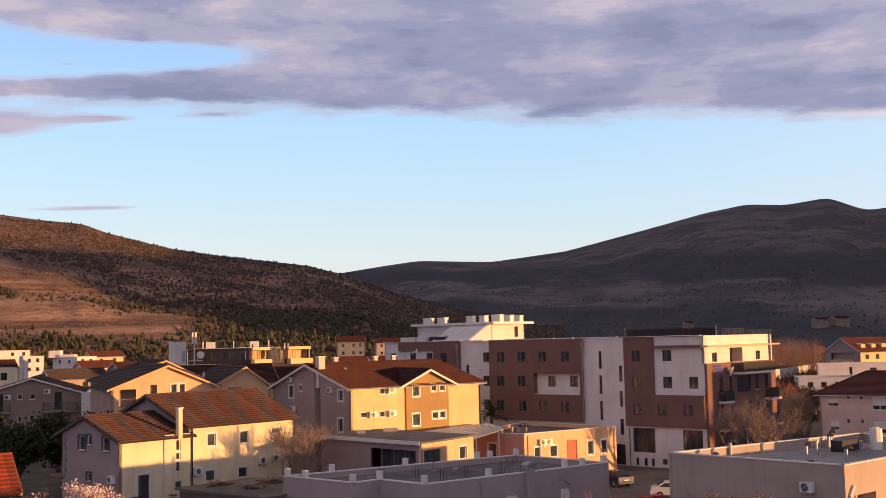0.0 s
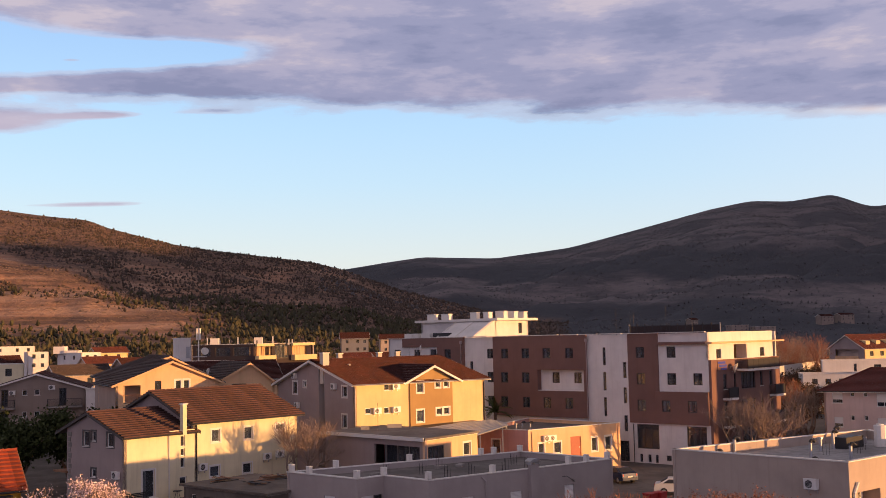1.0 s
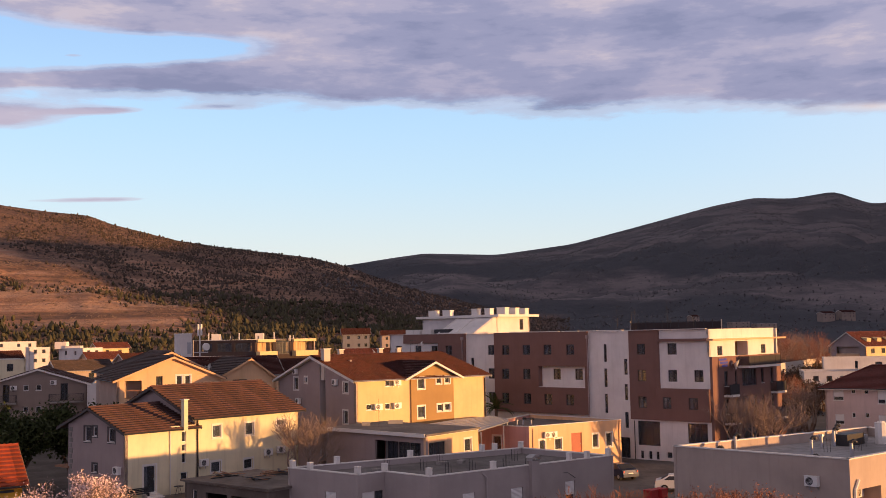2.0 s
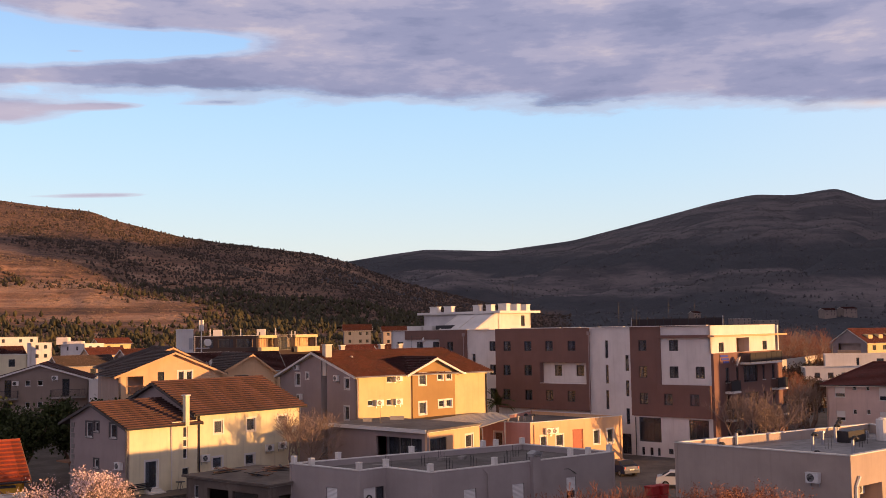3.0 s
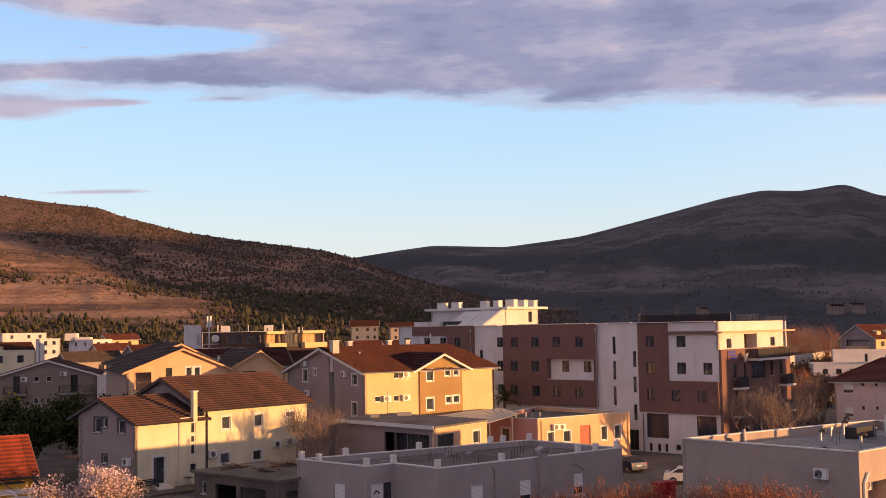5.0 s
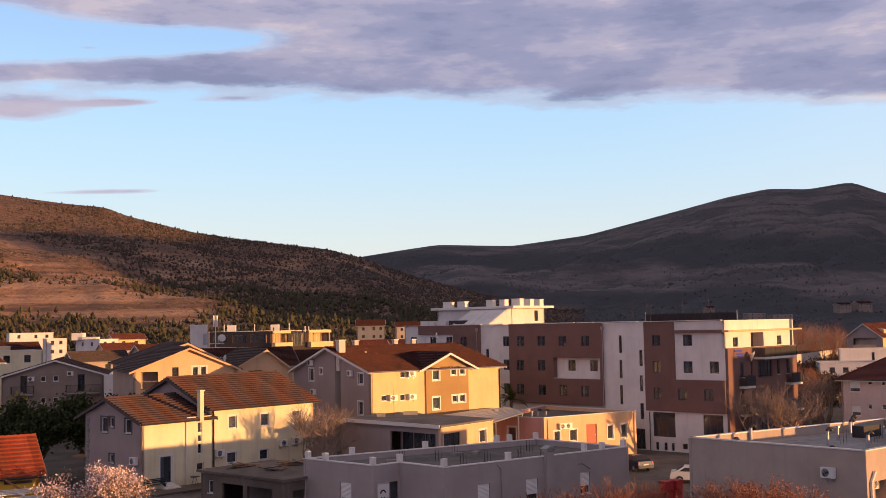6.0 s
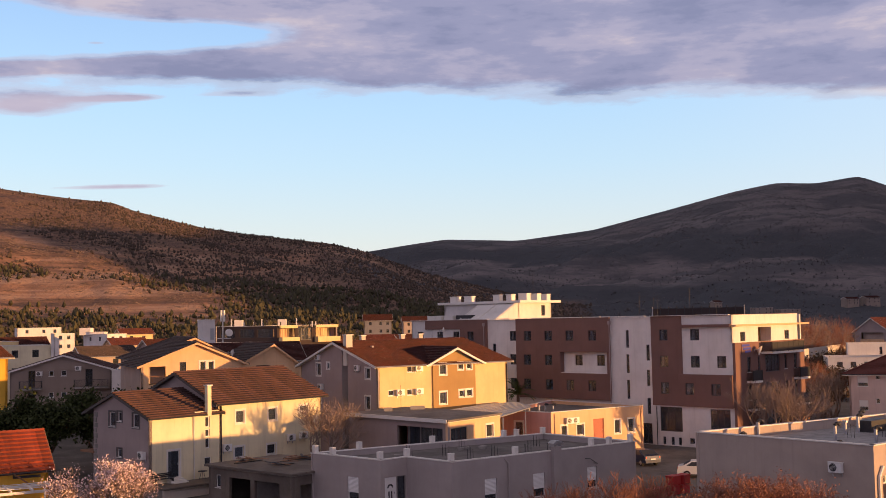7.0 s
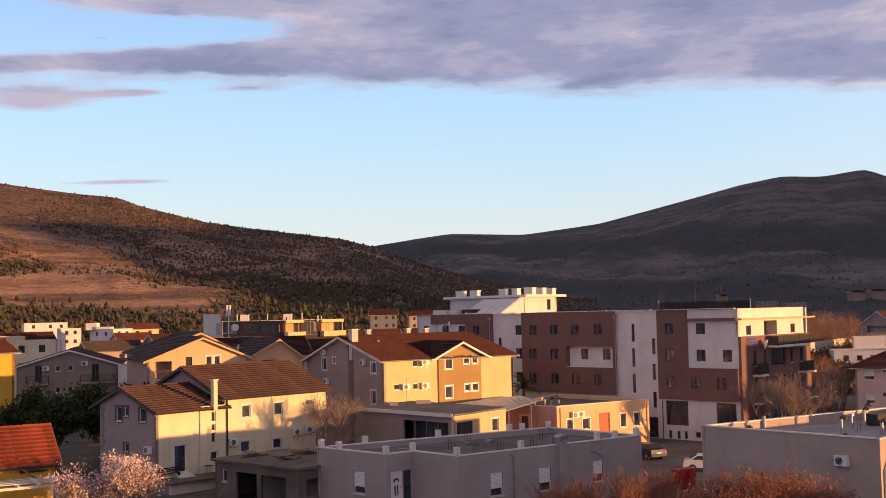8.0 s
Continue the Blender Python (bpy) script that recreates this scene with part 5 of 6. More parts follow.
HUT = orange_hut()
perg = thing("pergola", HUT.matrix_world @ pose(0, 0, 0), "white painted timber pergola in front of the yellow wall", "pergola")
for y in (-3.4, -0.5): part("rail", Mesh().box(4.0, y - 0.06, 4.0, 9.4, y + 0.06, 4.16), M_TRIM, perg)
for i in range(5): part("crossbar", Mesh().box(4.2 + i * 1.25, -3.7, 4.16, 4.3 + i * 1.25, -0.3, 4.28), M_TRIM, perg)
for i in range(4): part("lath", Mesh().box(4.0, -3.2 + i * 0.7, 4.28, 9.4, -3.14 + i * 0.7, 4.33), M_TRIM, perg)
for x in (4.1, 9.3):
    for y in (-3.4, -0.5): part("post", Mesh().box(x - 0.06, y - 0.06, 0, x + 0.06, y + 0.06, 4.0), M_TRIM, perg)
part("brace", Mesh().tube((8.6, -0.5, 4.0), (7.4, -0.5, 4.9), 0.05, 0.05, 5), M_WOOD, perg)


# ---- houses farther back ----
def gabled_house(name, label, m, L, D, ZE, ZR, wallmat, sidemat, tile, holes=(), axis="y", apex=None, side=(), fascia=M_TRIM, category="house", over=0.5):
    """A house whose gable (axis y) or eave (axis x) faces along its front."""
    r = thing(name, m, label, category)
    apex = apex if apex is not None else (L / 2 if axis == "y" else D / 2)
    if axis == "y":
        g = [(0, ZE), (apex, ZR), (L, ZE)]
        wall(r, (0, 0), (L, 0), 0, g, wallmat, holes)
        wall(r, (L, D), (0, D), 0, [(0, ZE), (L - apex, ZR), (L, ZE)], wallmat)
        wall(r, (0, D), (0, 0), 0, ZE, sidemat, left_holes(D, side))
        wall(r, (L, 0), (L, D), 0, ZE, wallmat)
        gable_roof(r, 0, D, 0, L, ZE, apex, ZR + 0.1, tile, "y", True, over, fascia)
    else:
        wall(r, (0, 0), (L, 0), 0, ZE, wallmat, holes)
        wall(r, (L, D), (0, D), 0, ZE, wallmat)
        wall(r, (0, D), (0, 0), 0, [(0, ZE), (D - apex, ZR), (D, ZE)], sidemat, left_holes(D, side))
        wall(r, (L, 0), (L, D), 0, [(0, ZE), (apex, ZR), (D, ZE)], wallmat)
        gable_roof(r, 0, L, 0, D, ZE, apex, ZR + 0.1, tile, "x", True, over, fascia)
    return r


holes = []
for z in (0.0, 2.9, 5.85):
    holes += [(2.4, 3.25, z + 0.15, z + 2.5, "dn"), (5.05, 5.7, z + 1.65, z + 2.4, "1"), (6.65, 7.35, z + 1.65, z + 2.4, "1"), (9.85, 10.8, z + 0.15, z + 2.5, "dn")]
L2 = gabled_house("balcony_house", "beige three-storey gabled house with dark balconies and dark red roof", at_bearing(-58.6, 151.0, 76), 13.4, 14.0, 8.35, 10.3, M_TAUPE, M_TAUPE, M_TILEDK, holes, "y", 6.9)
for z in (2.9, 5.85):
    for a, b in ((1.3, 4.2), (8.4, 12.9)):
        bal = part("balcony", Mesh().box(a, -1.2, z - 0.15, b, 0.0, z + 0.05), M_CONC, L2)
        railing(bal, (a, -1.17), (b, -1.17), z + 0.05, z + 1.1, M_DARK)
        railing(bal, (a + 0.03, 0), (a + 0.03, -1.17), z + 0.05, z + 1.1, M_DARK)
        railing(bal, (b - 0.03, -1.17), (b - 0.03, 0), z + 0.05, z + 1.1, M_DARK)
air_conditioner(L2.matrix_world @ pose(8.9, 0, 8.2))
air_conditioner(L2.matrix_world @ pose(3.8, 0, 7.6))
annex = flat_building("white_annex", "plain white rendered annex beside the balcony house", [(-45.3, 153.0), (-41.6, 152.4), (-40.6, 160), (-45.5, 160)], 8.1, [M_WHITE], {}, 0.3, category="building")
for x, y, h in ((-40.4, 151.5, 10.2), (-39.2, 151.9, 9.6), (-38.2, 152.3, 9.2)):
    st = thing("flue_stack", pose(x, y, 0), "tall dark rendered flue stack beside the houses", "chimney", "flue stacks")
    part("stack", Mesh().box(-0.45, -0.45, 0, 0.45, 0.45, h), M_GREY, st)
    part("stack_cap", Mesh().box(-0.55, -0.55, h, 0.55, 0.55, h + 0.12), M_TRIM, st)

YL = gabled_house("yellow_side_house", "plain yellow three-storey house with small dark windows", at_bearing(-54.8, 113.4, 50), 10.4, 9, 11.2, 12.3, M_YELLOW, M_YELLOW, M_TILEDK, [(7.4, 8.6, z, z + 1.1, "d1") for z in (3.6, 6.2, 8.8)] + [(4, 5.2, z, z + 1.1, "d1") for z in (3.6, 6.2, 8.8)], "x")

OR1 = gabled_house("peach_gabled_house", "peach house with a broad gable and dark tiled roof", at_bearing(-31.7, 117.6, 65), 11.1, 11, 10.0, 12.15, M_PEACH, M_BEIGE, M_TILEBLK, [(0.8, 2.6, 7.9, 9.8, "open"), (4.1, 4.8, 8.5, 10.2, "dn"), (6.3, 6.9, 9.0, 10.2, "1s"), (7.2, 7.8, 9.0, 10.2, "1s"), (6.3, 7.6, 6.0, 7.3, "1s")], "y", 5.9, fascia=M_SALMON)
part("loggia_back", Mesh().box(0.5, 1.6, 7.2, 2.9, 1.75, 9.9), M_BEIGE, OR1)
part("loggia_floor", Mesh().box(0.5, 0.25, 7.7, 2.9, 1.6, 7.9), M_CONC, OR1)
railing(OR1, (0.8, 0.1), (2.6, 0.1), 7.92, 8.8, M_WOOD, 0.4)
OR1B = gabled_house("dark_roofed_house", "house with a wide charcoal roof behind the peach gable", at_bearing(-36.2, 132.5, 65), 11.5, 12, 10.3, 12.5, M_PEACH, M_BEIGE, M_TILEBLK, [], "y", 6.9, fascia=M_SALMON)
OR2 = gabled_house("small_peach_house", "peach rendered house with dark sloping roof and glazed loggia", at_bearing(-23.4, 128.4, 65), 7.4, 12, 9.4, 11.6, M_PEACH, M_BEIGE, M_TILEBLK, [(2.2, 3.9, 7.3, 9.3, "dn"), (4.3, 5.4, 7.5, 9.2, "dn")], "y", 4.3, fascia=M_SALMON)
OR3 = gabled_house("red_roofed_long_house", "long low house with a faded red roof", at_bearing(-22.0, 164.0, 75), 16, 10, 8.8, 10.6, M_PEACH, M_BEIGE, M_TILEDK, [], "x")
OR4 = gabled_house("dark_gap_house", "dark red roofed house between the peach gables", at_bearing(-33.0, 158.0, 70), 14, 10, 8.9, 11.2, M_PEACH, M_BEIGE, M_TILEDK, [], "x")
satellite_dish(OR1.matrix_world @ pose(10.6, 3.5, 11.0, 10, 0, 60), 0.4)

water_tower = thing("roof_tank_house", pose(-34.9, 166.0, 0, 0, 0, 38), "pale rendered water tank tower above the roofs", "tank tower")
part("tower", Mesh().box(-0.95, -0.95, 0, 0.95, 0.95, 14.8), M_WHITE, water_tower)
part("tower_cap", Mesh().box(-1.02, -1.02, 14.8, 1.02, 1.02, 14.95), M_TRIM, water_tower)
part("ladder", Mesh().box(0.2, -0.99, 11.9, 0.8, -0.96, 13.6), M_STEEL, water_tower)

tel = thing("telecom_mast", pose(-32.4, 166.0, 0), "slim pole mast with white panel antennas and drum dish", "mast")
part("pole", Mesh().tube((0, 0, 0), (0, 0, 16.3), 0.12, 0.09, 8), M_TRIM, tel)
for a, z in ((0, 14.6), (2.1, 14.6), (4.2, 14.6)): part("panel_antenna", Mesh().box(-0.15, 0.2, z, 0.15, 0.36, z + 1.7, pose(0, 0, 0, 0, 0, math.degrees(a))), M_TRIM, tel)
part("drum_dish", Mesh().tube((0.9, -0.2, 12.9), (1.1, -0.5, 12.9), 0.55, 0.55, 14), M_TRIM, tel)
part("service_frame", Mesh().box(-0.8, -0.3, 12.0, 1.2, 0.3, 12.12), M_STEEL, tel)


def terrace_block():
    r = flat_building("terrace_block", "long flat dark building with cream terraces on top", [(-41.0, 203.0), (-29.0, 199.0), (-19.0, 208.0), (-30.0, 216.0)], 13.7, [M_UMBER, M_UMBER, M_GREY, M_GREY],
                      {1: [(0.5, 3.9, 11.6, 13.2, "open"), (4.6, 7.6, 11.0, 13.5, "dn"), (8.4, 13.0, 11.6, 13.2, "open")], 0: [(1, 4, 11.6, 13.2, "dn"), (5, 8, 11.6, 13.2, "dn"), (8.6, 12, 11.6, 13.2, "dn")]}, 0.3)
    e = frame_on(12.0, -4.0, 22.0, 5.0)
    part("terrace_back", Mesh().box(0.2, 1.6, 10.8, 13.2, 1.75, 13.4), M_SALMON, r, "", e)
    for a, b in ((0.3, 4.1), (8.2, 13.3)):
        part("terrace_parapet", Mesh().box(a, -1.2, 10.6, b, -0.02, 11.6), M_CREAM, r, "", e)
        part("terrace_awning", Mesh().box(a, -0.6, 13.25, b, -0.02, 13.75), M_CREAM, r, "", e)
        for i in range(3): part("terrace_post", Mesh().box(a + 0.9 + i * 1.1, 0.02, 11.6, a + 1.0 + i * 1.1, 0.12, 13.2), M_CREAM, r, "", e)
    for i in range(16):
        x, y, h = random.uniform(1, 19), random.uniform(-1.5, 4.0), random.uniform(0.5, 1.3)
        part("roof_post", Mesh().box(x, y, 13.4, x + 0.2, y + 0.2, 13.4 + h + 0.4), M_TRIM if i % 2 else M_DARK, r)
    for x in (3.5, 11.5): part("roof_box", Mesh().box(x, 0, 13.4, x + 1.5, 1.2, 14.9), M_TRIM, r)
    part("skirting_terrace", Mesh().box(-0.5, -0.8, 10.2, 12.5, -0.05, 10.9), M_TRIM, r, "", frame_on(0, 0, 12, -4))
    return r


terrace_block()

RH = thing("dusty_pink_house", at_bearing(52.9, 142.0, 128), "dusty pink house with roller shutters and dark red hipped roof", "house")
wall(RH, (0, 0), (18, 0), 0, 6.45, M_DUST, [(1.08, 2.4, 4.65, 5.95, "r1"), (3.35, 3.9, 5.55, 6.12, "1n"), (5.0, 5.5, 5.5, 6.1, "1n"), (6.6, 8.4, 4.3, 5.95, "r"), (1.2, 2.35, 1.62, 2.9, "r1"), (3.3, 3.8, 2.5, 3.15, "1n"), (5.0, 5.5, 2.5, 3.15, "1n"), (6.6, 8.4, 1.4, 2.9, "r")])
for P, Q in (((18, 0), (18, 11)), ((18, 11), (0, 11)), ((0, 11), (0, 0))): wall(RH, P, Q, 0, 6.45, M_DUST)
for z in (0.2, 3.3): part("floor_slab", Mesh().box(0.3, 0.3, z, 17.7, 10.7, z + 0.2), M_ROOM, RH)
part("core_wall", Mesh().box(0.3, 4.5, 0, 17.7, 4.7, 6.4), M_ROOM, RH)
hip_roof(RH, 18, 11, 6.45, 8.9, 4.6, M_TILEMID)
part("rain_pipe", Mesh().tube((9.2, -0.1, 0), (9.2, -0.1, 6.3), 0.08, 0.08, 6), M_DARK, RH)


def dormer_house():
    # the gable side is mauve, its shade coloured in
    r = gabled_house("dormer_house", "long pale house with a red roof, dormers and an arched gable", at_bearing(116.3, 282.0, 62), 30, 11.5, 9.1, 12.4, M_CREAM, M_MAUVE, M_TILEMID, [(2 + 4 * i, 3.4 + 4 * i, 6.9, 8.2, "d") for i in range(6)] + [(2 + 4 * i, 3.4 + 4 * i, 3.6, 5.0, "d") for i in range(6)], "x", side=[(2.0, 9.4, 5.4, 8.7, "open")])
    part("gable_back", Mesh().box(1.4, 1.5, 4.6, 1.55, 10.0, 9.2), M_BEIGE, r)
    part("gable_balcony", Mesh().box(-0.3, 2.0, 6.2, 1.4, 9.4, 6.9), M_SALMON, r)
    for i in range(6):
        x = 2.2 + i * 4
        part("dormer", Mesh().hull([(x, 1.3, 9.5), (x + 1.6, 1.3, 9.5), (x + 1.6, 4.0, 10.5), (x, 4.0, 10.5)], [(x, 1.3, 10.9), (x + 1.6, 1.3, 10.9), (x + 1.6, 4.0, 11.2), (x, 4.0, 11.2)]), M_CREAM, r)
    return r


dormer_house()
flat_building("white_shed", "low white flat-roofed shed with a row of square windows", [(67.5, 190.5), (76.5, 188.0), (80.0, 197), (70, 200)], 6.35, [M_WHITE], {0: [(1.5 + 2.2 * i, 2.4 + 2.2 * i, 4.7, 5.6, "d1") for i in range(3)]}, 0.3)
flat_building("grey_roadside_block", "plain pale grey block behind the white shed", [(74.5, 200.0), (92.0, 196.0), (98, 206), (78, 210)], 8.3, [M_WHITE], {0: [(9.0, 10.2, 6.6, 7.6, "d1"), (5.5, 6.0, 6.4, 7.8, "dn")]}, 0.3)
rw = thing("roadside_wall", pose(66.5, 200.0, 0, 0, 0, 58), "long low pale roadside wall in the sun", "wall")
for i in range(8): part("wall_length", Mesh().box(i * 4.4, -0.15, 0, i * 4.4 + 4.36, 0.15, 7.6 + 0.03 * (i % 2)), M_OFFWHITE, rw)


def far_house(x, y, w, d, h, b, wallm, roof, label, base=0.0):
    """A distant house a few pixels across: walls, window holes and a roof."""
    name = "distant_house"
    hs = [(w * f - 0.5, w * f + 0.5, z, z + 1.2, "dn1") for f in ((0.3, 0.7) if w < 10 else (0.22, 0.6, 0.85)) for z in np.arange(h - 1.9, max(base + 0.5, h - 5), -2.9)]
    if roof is None:
        a = radians(90 - b)
        c, s = math.cos(a), math.sin(a)
        P = [(x + u * c - v * s, y + u * s + v * c) for u, v in ((0, 0), (w, 0), (w, d), (0, d))]
        return flat_building(name, label, P, h, [wallm], {0: hs, 3: [(d * f - 0.5, d * f + 0.5, h - 1.9, h - 0.8, "dn1") for f in (0.3, 0.7)]}, 0.3, category="house")
    return gabled_house(name, label, at_bearing(x, y, b), w, d, h, h + d * 0.17, wallm, wallm, roof, hs, "x")


sunny = far_house(-94.9, 316.0, 6.6, 12, 12.0, 40, M_WHITE, None, "distant white flat-roofed house catching the sun")
part("stair_tower", Mesh().box(-9.6, 5.2, 11.8, -6.4, 8.2, 13.9), M_WHITE, sunny)
part("upper_storey", Mesh().box(-6.4, 4.6, 11.8, -2.2, 8.0, 12.7), M_WHITE, sunny)
far_house(-95.5, 333.0, 9.5, 8, 11.9, 60, M_CREAM, M_TILEMID, "distant pale house with a red roof edge")
far_house(-150.0, 393.0, 15, 16, 14.2, 66, M_WHITE, None, "distant long white building catching the sun")
far_house(-125.0, 359.0, 6.5, 13, 12.2, 66, M_WHITE, None, "distant low white house among roofs")
far_house(-84.0, 285.0, 9, 9, 9.4, 60, M_PEACH, M_TILEMID, "small house with a red roof below the pines")
far_house(-78.5, 186.0, 7.5, 10, 11.9, 55, M_CREAM, None, "cream flat-roofed house catching the sun")
far_house(-71.0, 178.5, 8, 9, 11.3, 60, M_PALE, None, "pale flat-roofed house catching the sun")
far_house(-66.0, 205.0, 10, 9, 8.8, 60, M_BEIGE, M_TILEBLK, "beige house with a dark roof among the others")
far_house(-60.0, 230.0, 10, 9, 9.6, 60, M_BEIGE, M_TILEDK, "beige house with a dark red roof")
far_house(-90.0, 225.0, 10, 9, 10.6, 60, M_BEIGE, M_TILEDK, "beige house with a brown roof")
far_house(-66.0, 262.0, 9, 8, 8.6, 60, M_PEACH, M_TILEMID, "small peach house with a red roof")
# grey walls stand in for the shade on this house
far_house(-28.0, 420.0, 10.5, 12, 14.6, 85, M_GREY_SHADED, M_TILEDK, "distant three-storey house in shaded grey with brown roof")
far_house(-14.0, 450.0, 10, 10, 14.0, 85, M_BEIGE, M_TILEDK, "distant beige house with brown roof")
far_house(-22.0, 330.0, 9, 8, 8.6, 80, M_PEACH, M_TILEMID, "distant peach cottage with a red roof")
far_house(-12.0, 345.0, 8, 8, 8.4, 70, M_CREAM, M_TILEDK, "distant cream cottage with a dark roof")
far_house(-2.0, 360.0, 9, 8, 9.0, 70, M_PEACH, M_TILEDK, "distant peach cottage by the apartment block")
for x, y, w, h, lab in ((279, 960, 17, 19.4, "distant taupe block below the hill"), (299, 955, 20, 17.6, "distant taupe house below the hill"), (262, 985, 9, 17.4, "distant low house below the hill")):
    far_house(x, y, w, 10, h, 75, M_TAUPE, None, lab)
for x, y, w, h, lab in ((403, 1077, 14, 26.0, "far house with a red roof on the slope"), (424, 1082, 16, 27.0, "far taupe house on the slope"), (270, 1066, 8, 25.0, "far taupe house below the hill")):
    far_house(x, y, w, 10, h + 1, 75, M_TAUPE, M_TILEDK, lab)


# ---- vehicles and yard ----
def car(m, paint, label):
    c = thing("car", m, label, "car", "parked cars")
    prof = [(-2.1, 0.35), (-2.15, 0.75), (-1.95, 0.95), (-1.1, 1.02), (-0.45, 1.42), (0.9, 1.45), (1.6, 1.05), (2.05, 0.98), (2.12, 0.6), (2.05, 0.32)]
    k = Mesh()
    for (w, lift) in ((0.86, 0),):
        a = [(x, -w + (0.16 if z > 1.2 else 0.0), z) for x, z in prof]
        b = [(x, w - (0.16 if z > 1.2 else 0.0), z) for x, z in prof]
        n = len(prof)
        k.face(*a)
        k.face(*b[::-1])
        for i in range(n): k.face(a[i], b[i], b[(i + 1) % n], a[(i + 1) % n])
    part("body", k, paint, c)
    for s in (-1, 1):
        part("side_window", Mesh().hull([(-0.9, s * 0.80, 1.04), (1.35, s * 0.80, 1.04), (1.35, s * 0.88, 1.04), (-0.9, s * 0.88, 1.04)][::1], [(-0.4, s * 0.70, 1.36), (0.85, s * 0.70, 1.36), (0.85, s * 0.74, 1.36), (-0.4, s * 0.74, 1.36)]), M_DARK, c)
        for x in (-1.35, 1.3):
            wh = part("wheel", Mesh().tube((x, s * 0.66, 0.32), (x, s * 0.88, 0.32), 0.32, 0.32, 14), M_BLACK, c)
            part("rim", Mesh().tube((x, s * 0.87, 0.32), (x, s * 0.895, 0.32), 0.2, 0.18, 10), M_STEEL, wh)
        part("tail_light", Mesh().box(2.04, s * 0.8 - 0.12 * (s > 0) - 0.0, 0.75, 2.12, s * 0.8 + 0.12 * (s < 0), 0.93), M_REDPLASTIC, c)
        part("headlight", Mesh().box(-2.16, s * 0.8 - 0.2 * (s > 0), 0.66, -2.08, s * 0.8 + 0.2 * (s < 0), 0.8), M_TRIM, c)
    part("rear_window", Mesh().hull([(0.98, -0.62, 1.40), (0.98, 0.62, 1.40), (1.55, 0.72, 1.09), (1.55, -0.72, 1.09)], [(1.0, -0.62, 1.43), (1.0, 0.62, 1.43), (1.58, 0.72, 1.11), (1.58, -0.72, 1.11)]), M_DARK, c)
    part("windscreen", Mesh().hull([(-1.05, -0.72, 1.07), (-1.05, 0.72, 1.07), (-0.5, 0.62, 1.4), (-0.5, -0.62, 1.4)], [(-1.08, -0.72, 1.09), (-1.08, 0.72, 1.09), (-0.53, 0.62, 1.43), (-0.53, -0.62, 1.43)]), M_DARK, c)
    part("number_plate", Mesh().box(2.11, -0.26, 0.62, 2.135, 0.26, 0.74), M_TRIM, c)
    part("bumper", Mesh().box(2.04, -0.84, 0.35, 2.16, 0.84, 0.58), paint, c)
    return c


P_NAVY, P_WHITE = simple("navy_paint", (0.03, 0.045, 0.09), 0.25, 0.2, 0.05), simple("white_paint", (0.72, 0.72, 0.72), 0.3, 0, 0.03)
car(pose(19.3, 106.4, 0.012, 0, 0, -68), P_NAVY, "dark blue estate car parked beside the peach house")
car(pose(23.0, 97.2, 0.012, 0, 0, 165), P_WHITE, "white hatchback parked on the asphalt yard")
for i, (x, y, z) in enumerate(((16.6, 86.4, 0), (17.5, 87.2, 0), (18.4, 88.0, 0), (19.3, 88.6, 0), (18.5, 88.1, 0.75), (19.4, 88.7, 0.75))):
    b = thing("red_crate", pose(x, y, z, 0, 0, 40 + 3 * (i % 3)), "red plastic pallet crate stacked in the yard", "crate", "stacked red crates")
    part("crate", Mesh().box(-0.45, -0.4, 0.06, 0.45, 0.4, 0.74).box(-0.48, -0.43, 0.66, 0.48, 0.43, 0.75), M_REDPLASTIC, b)
    for sx in (-0.4, 0.32): part("foot", Mesh().box(sx, -0.38, 0, sx + 0.08, 0.38, 0.06), M_REDPLASTIC, b)


# ---- trees ----
def grow(k, tips, p, d, length, r, depth, rng, lift, wob):
    segs = 3 if depth > 1 else 2
    for i in range(segs):
        d = (d + Vector((rng.uniform(-1, 1), rng.uniform(-1, 1), rng.uniform(-0.6, 1) + lift)) * wob).normalized()
        q = p + d * (length / segs)
        r2 = max(0.011, r * (0.86 if depth else 0.7))
        k.tube(p, q, r, r2, 6 if depth > 3 else (4 if depth > 1 else 3), False)
        p, r = q, r2
        if depth and i > 0 or (depth and depth < 4):
            for _ in range(rng.choice((1, 1, 2))):
                side = Vector((rng.uniform(-1, 1), rng.uniform(-1, 1), rng.uniform(-0.15, 0.6))).normalized()
                grow(k, tips, p, (d * 0.55 + side * 0.75).normalized(), length * rng.uniform(0.55, 0.78), r * 0.62, depth - 1, rng, lift, wob)
    if depth == 0: tips.append((p, d))
    elif depth > 0:
        grow(k, tips, p, d, length * 0.7, r * 0.8, depth - 1, rng, lift, wob)


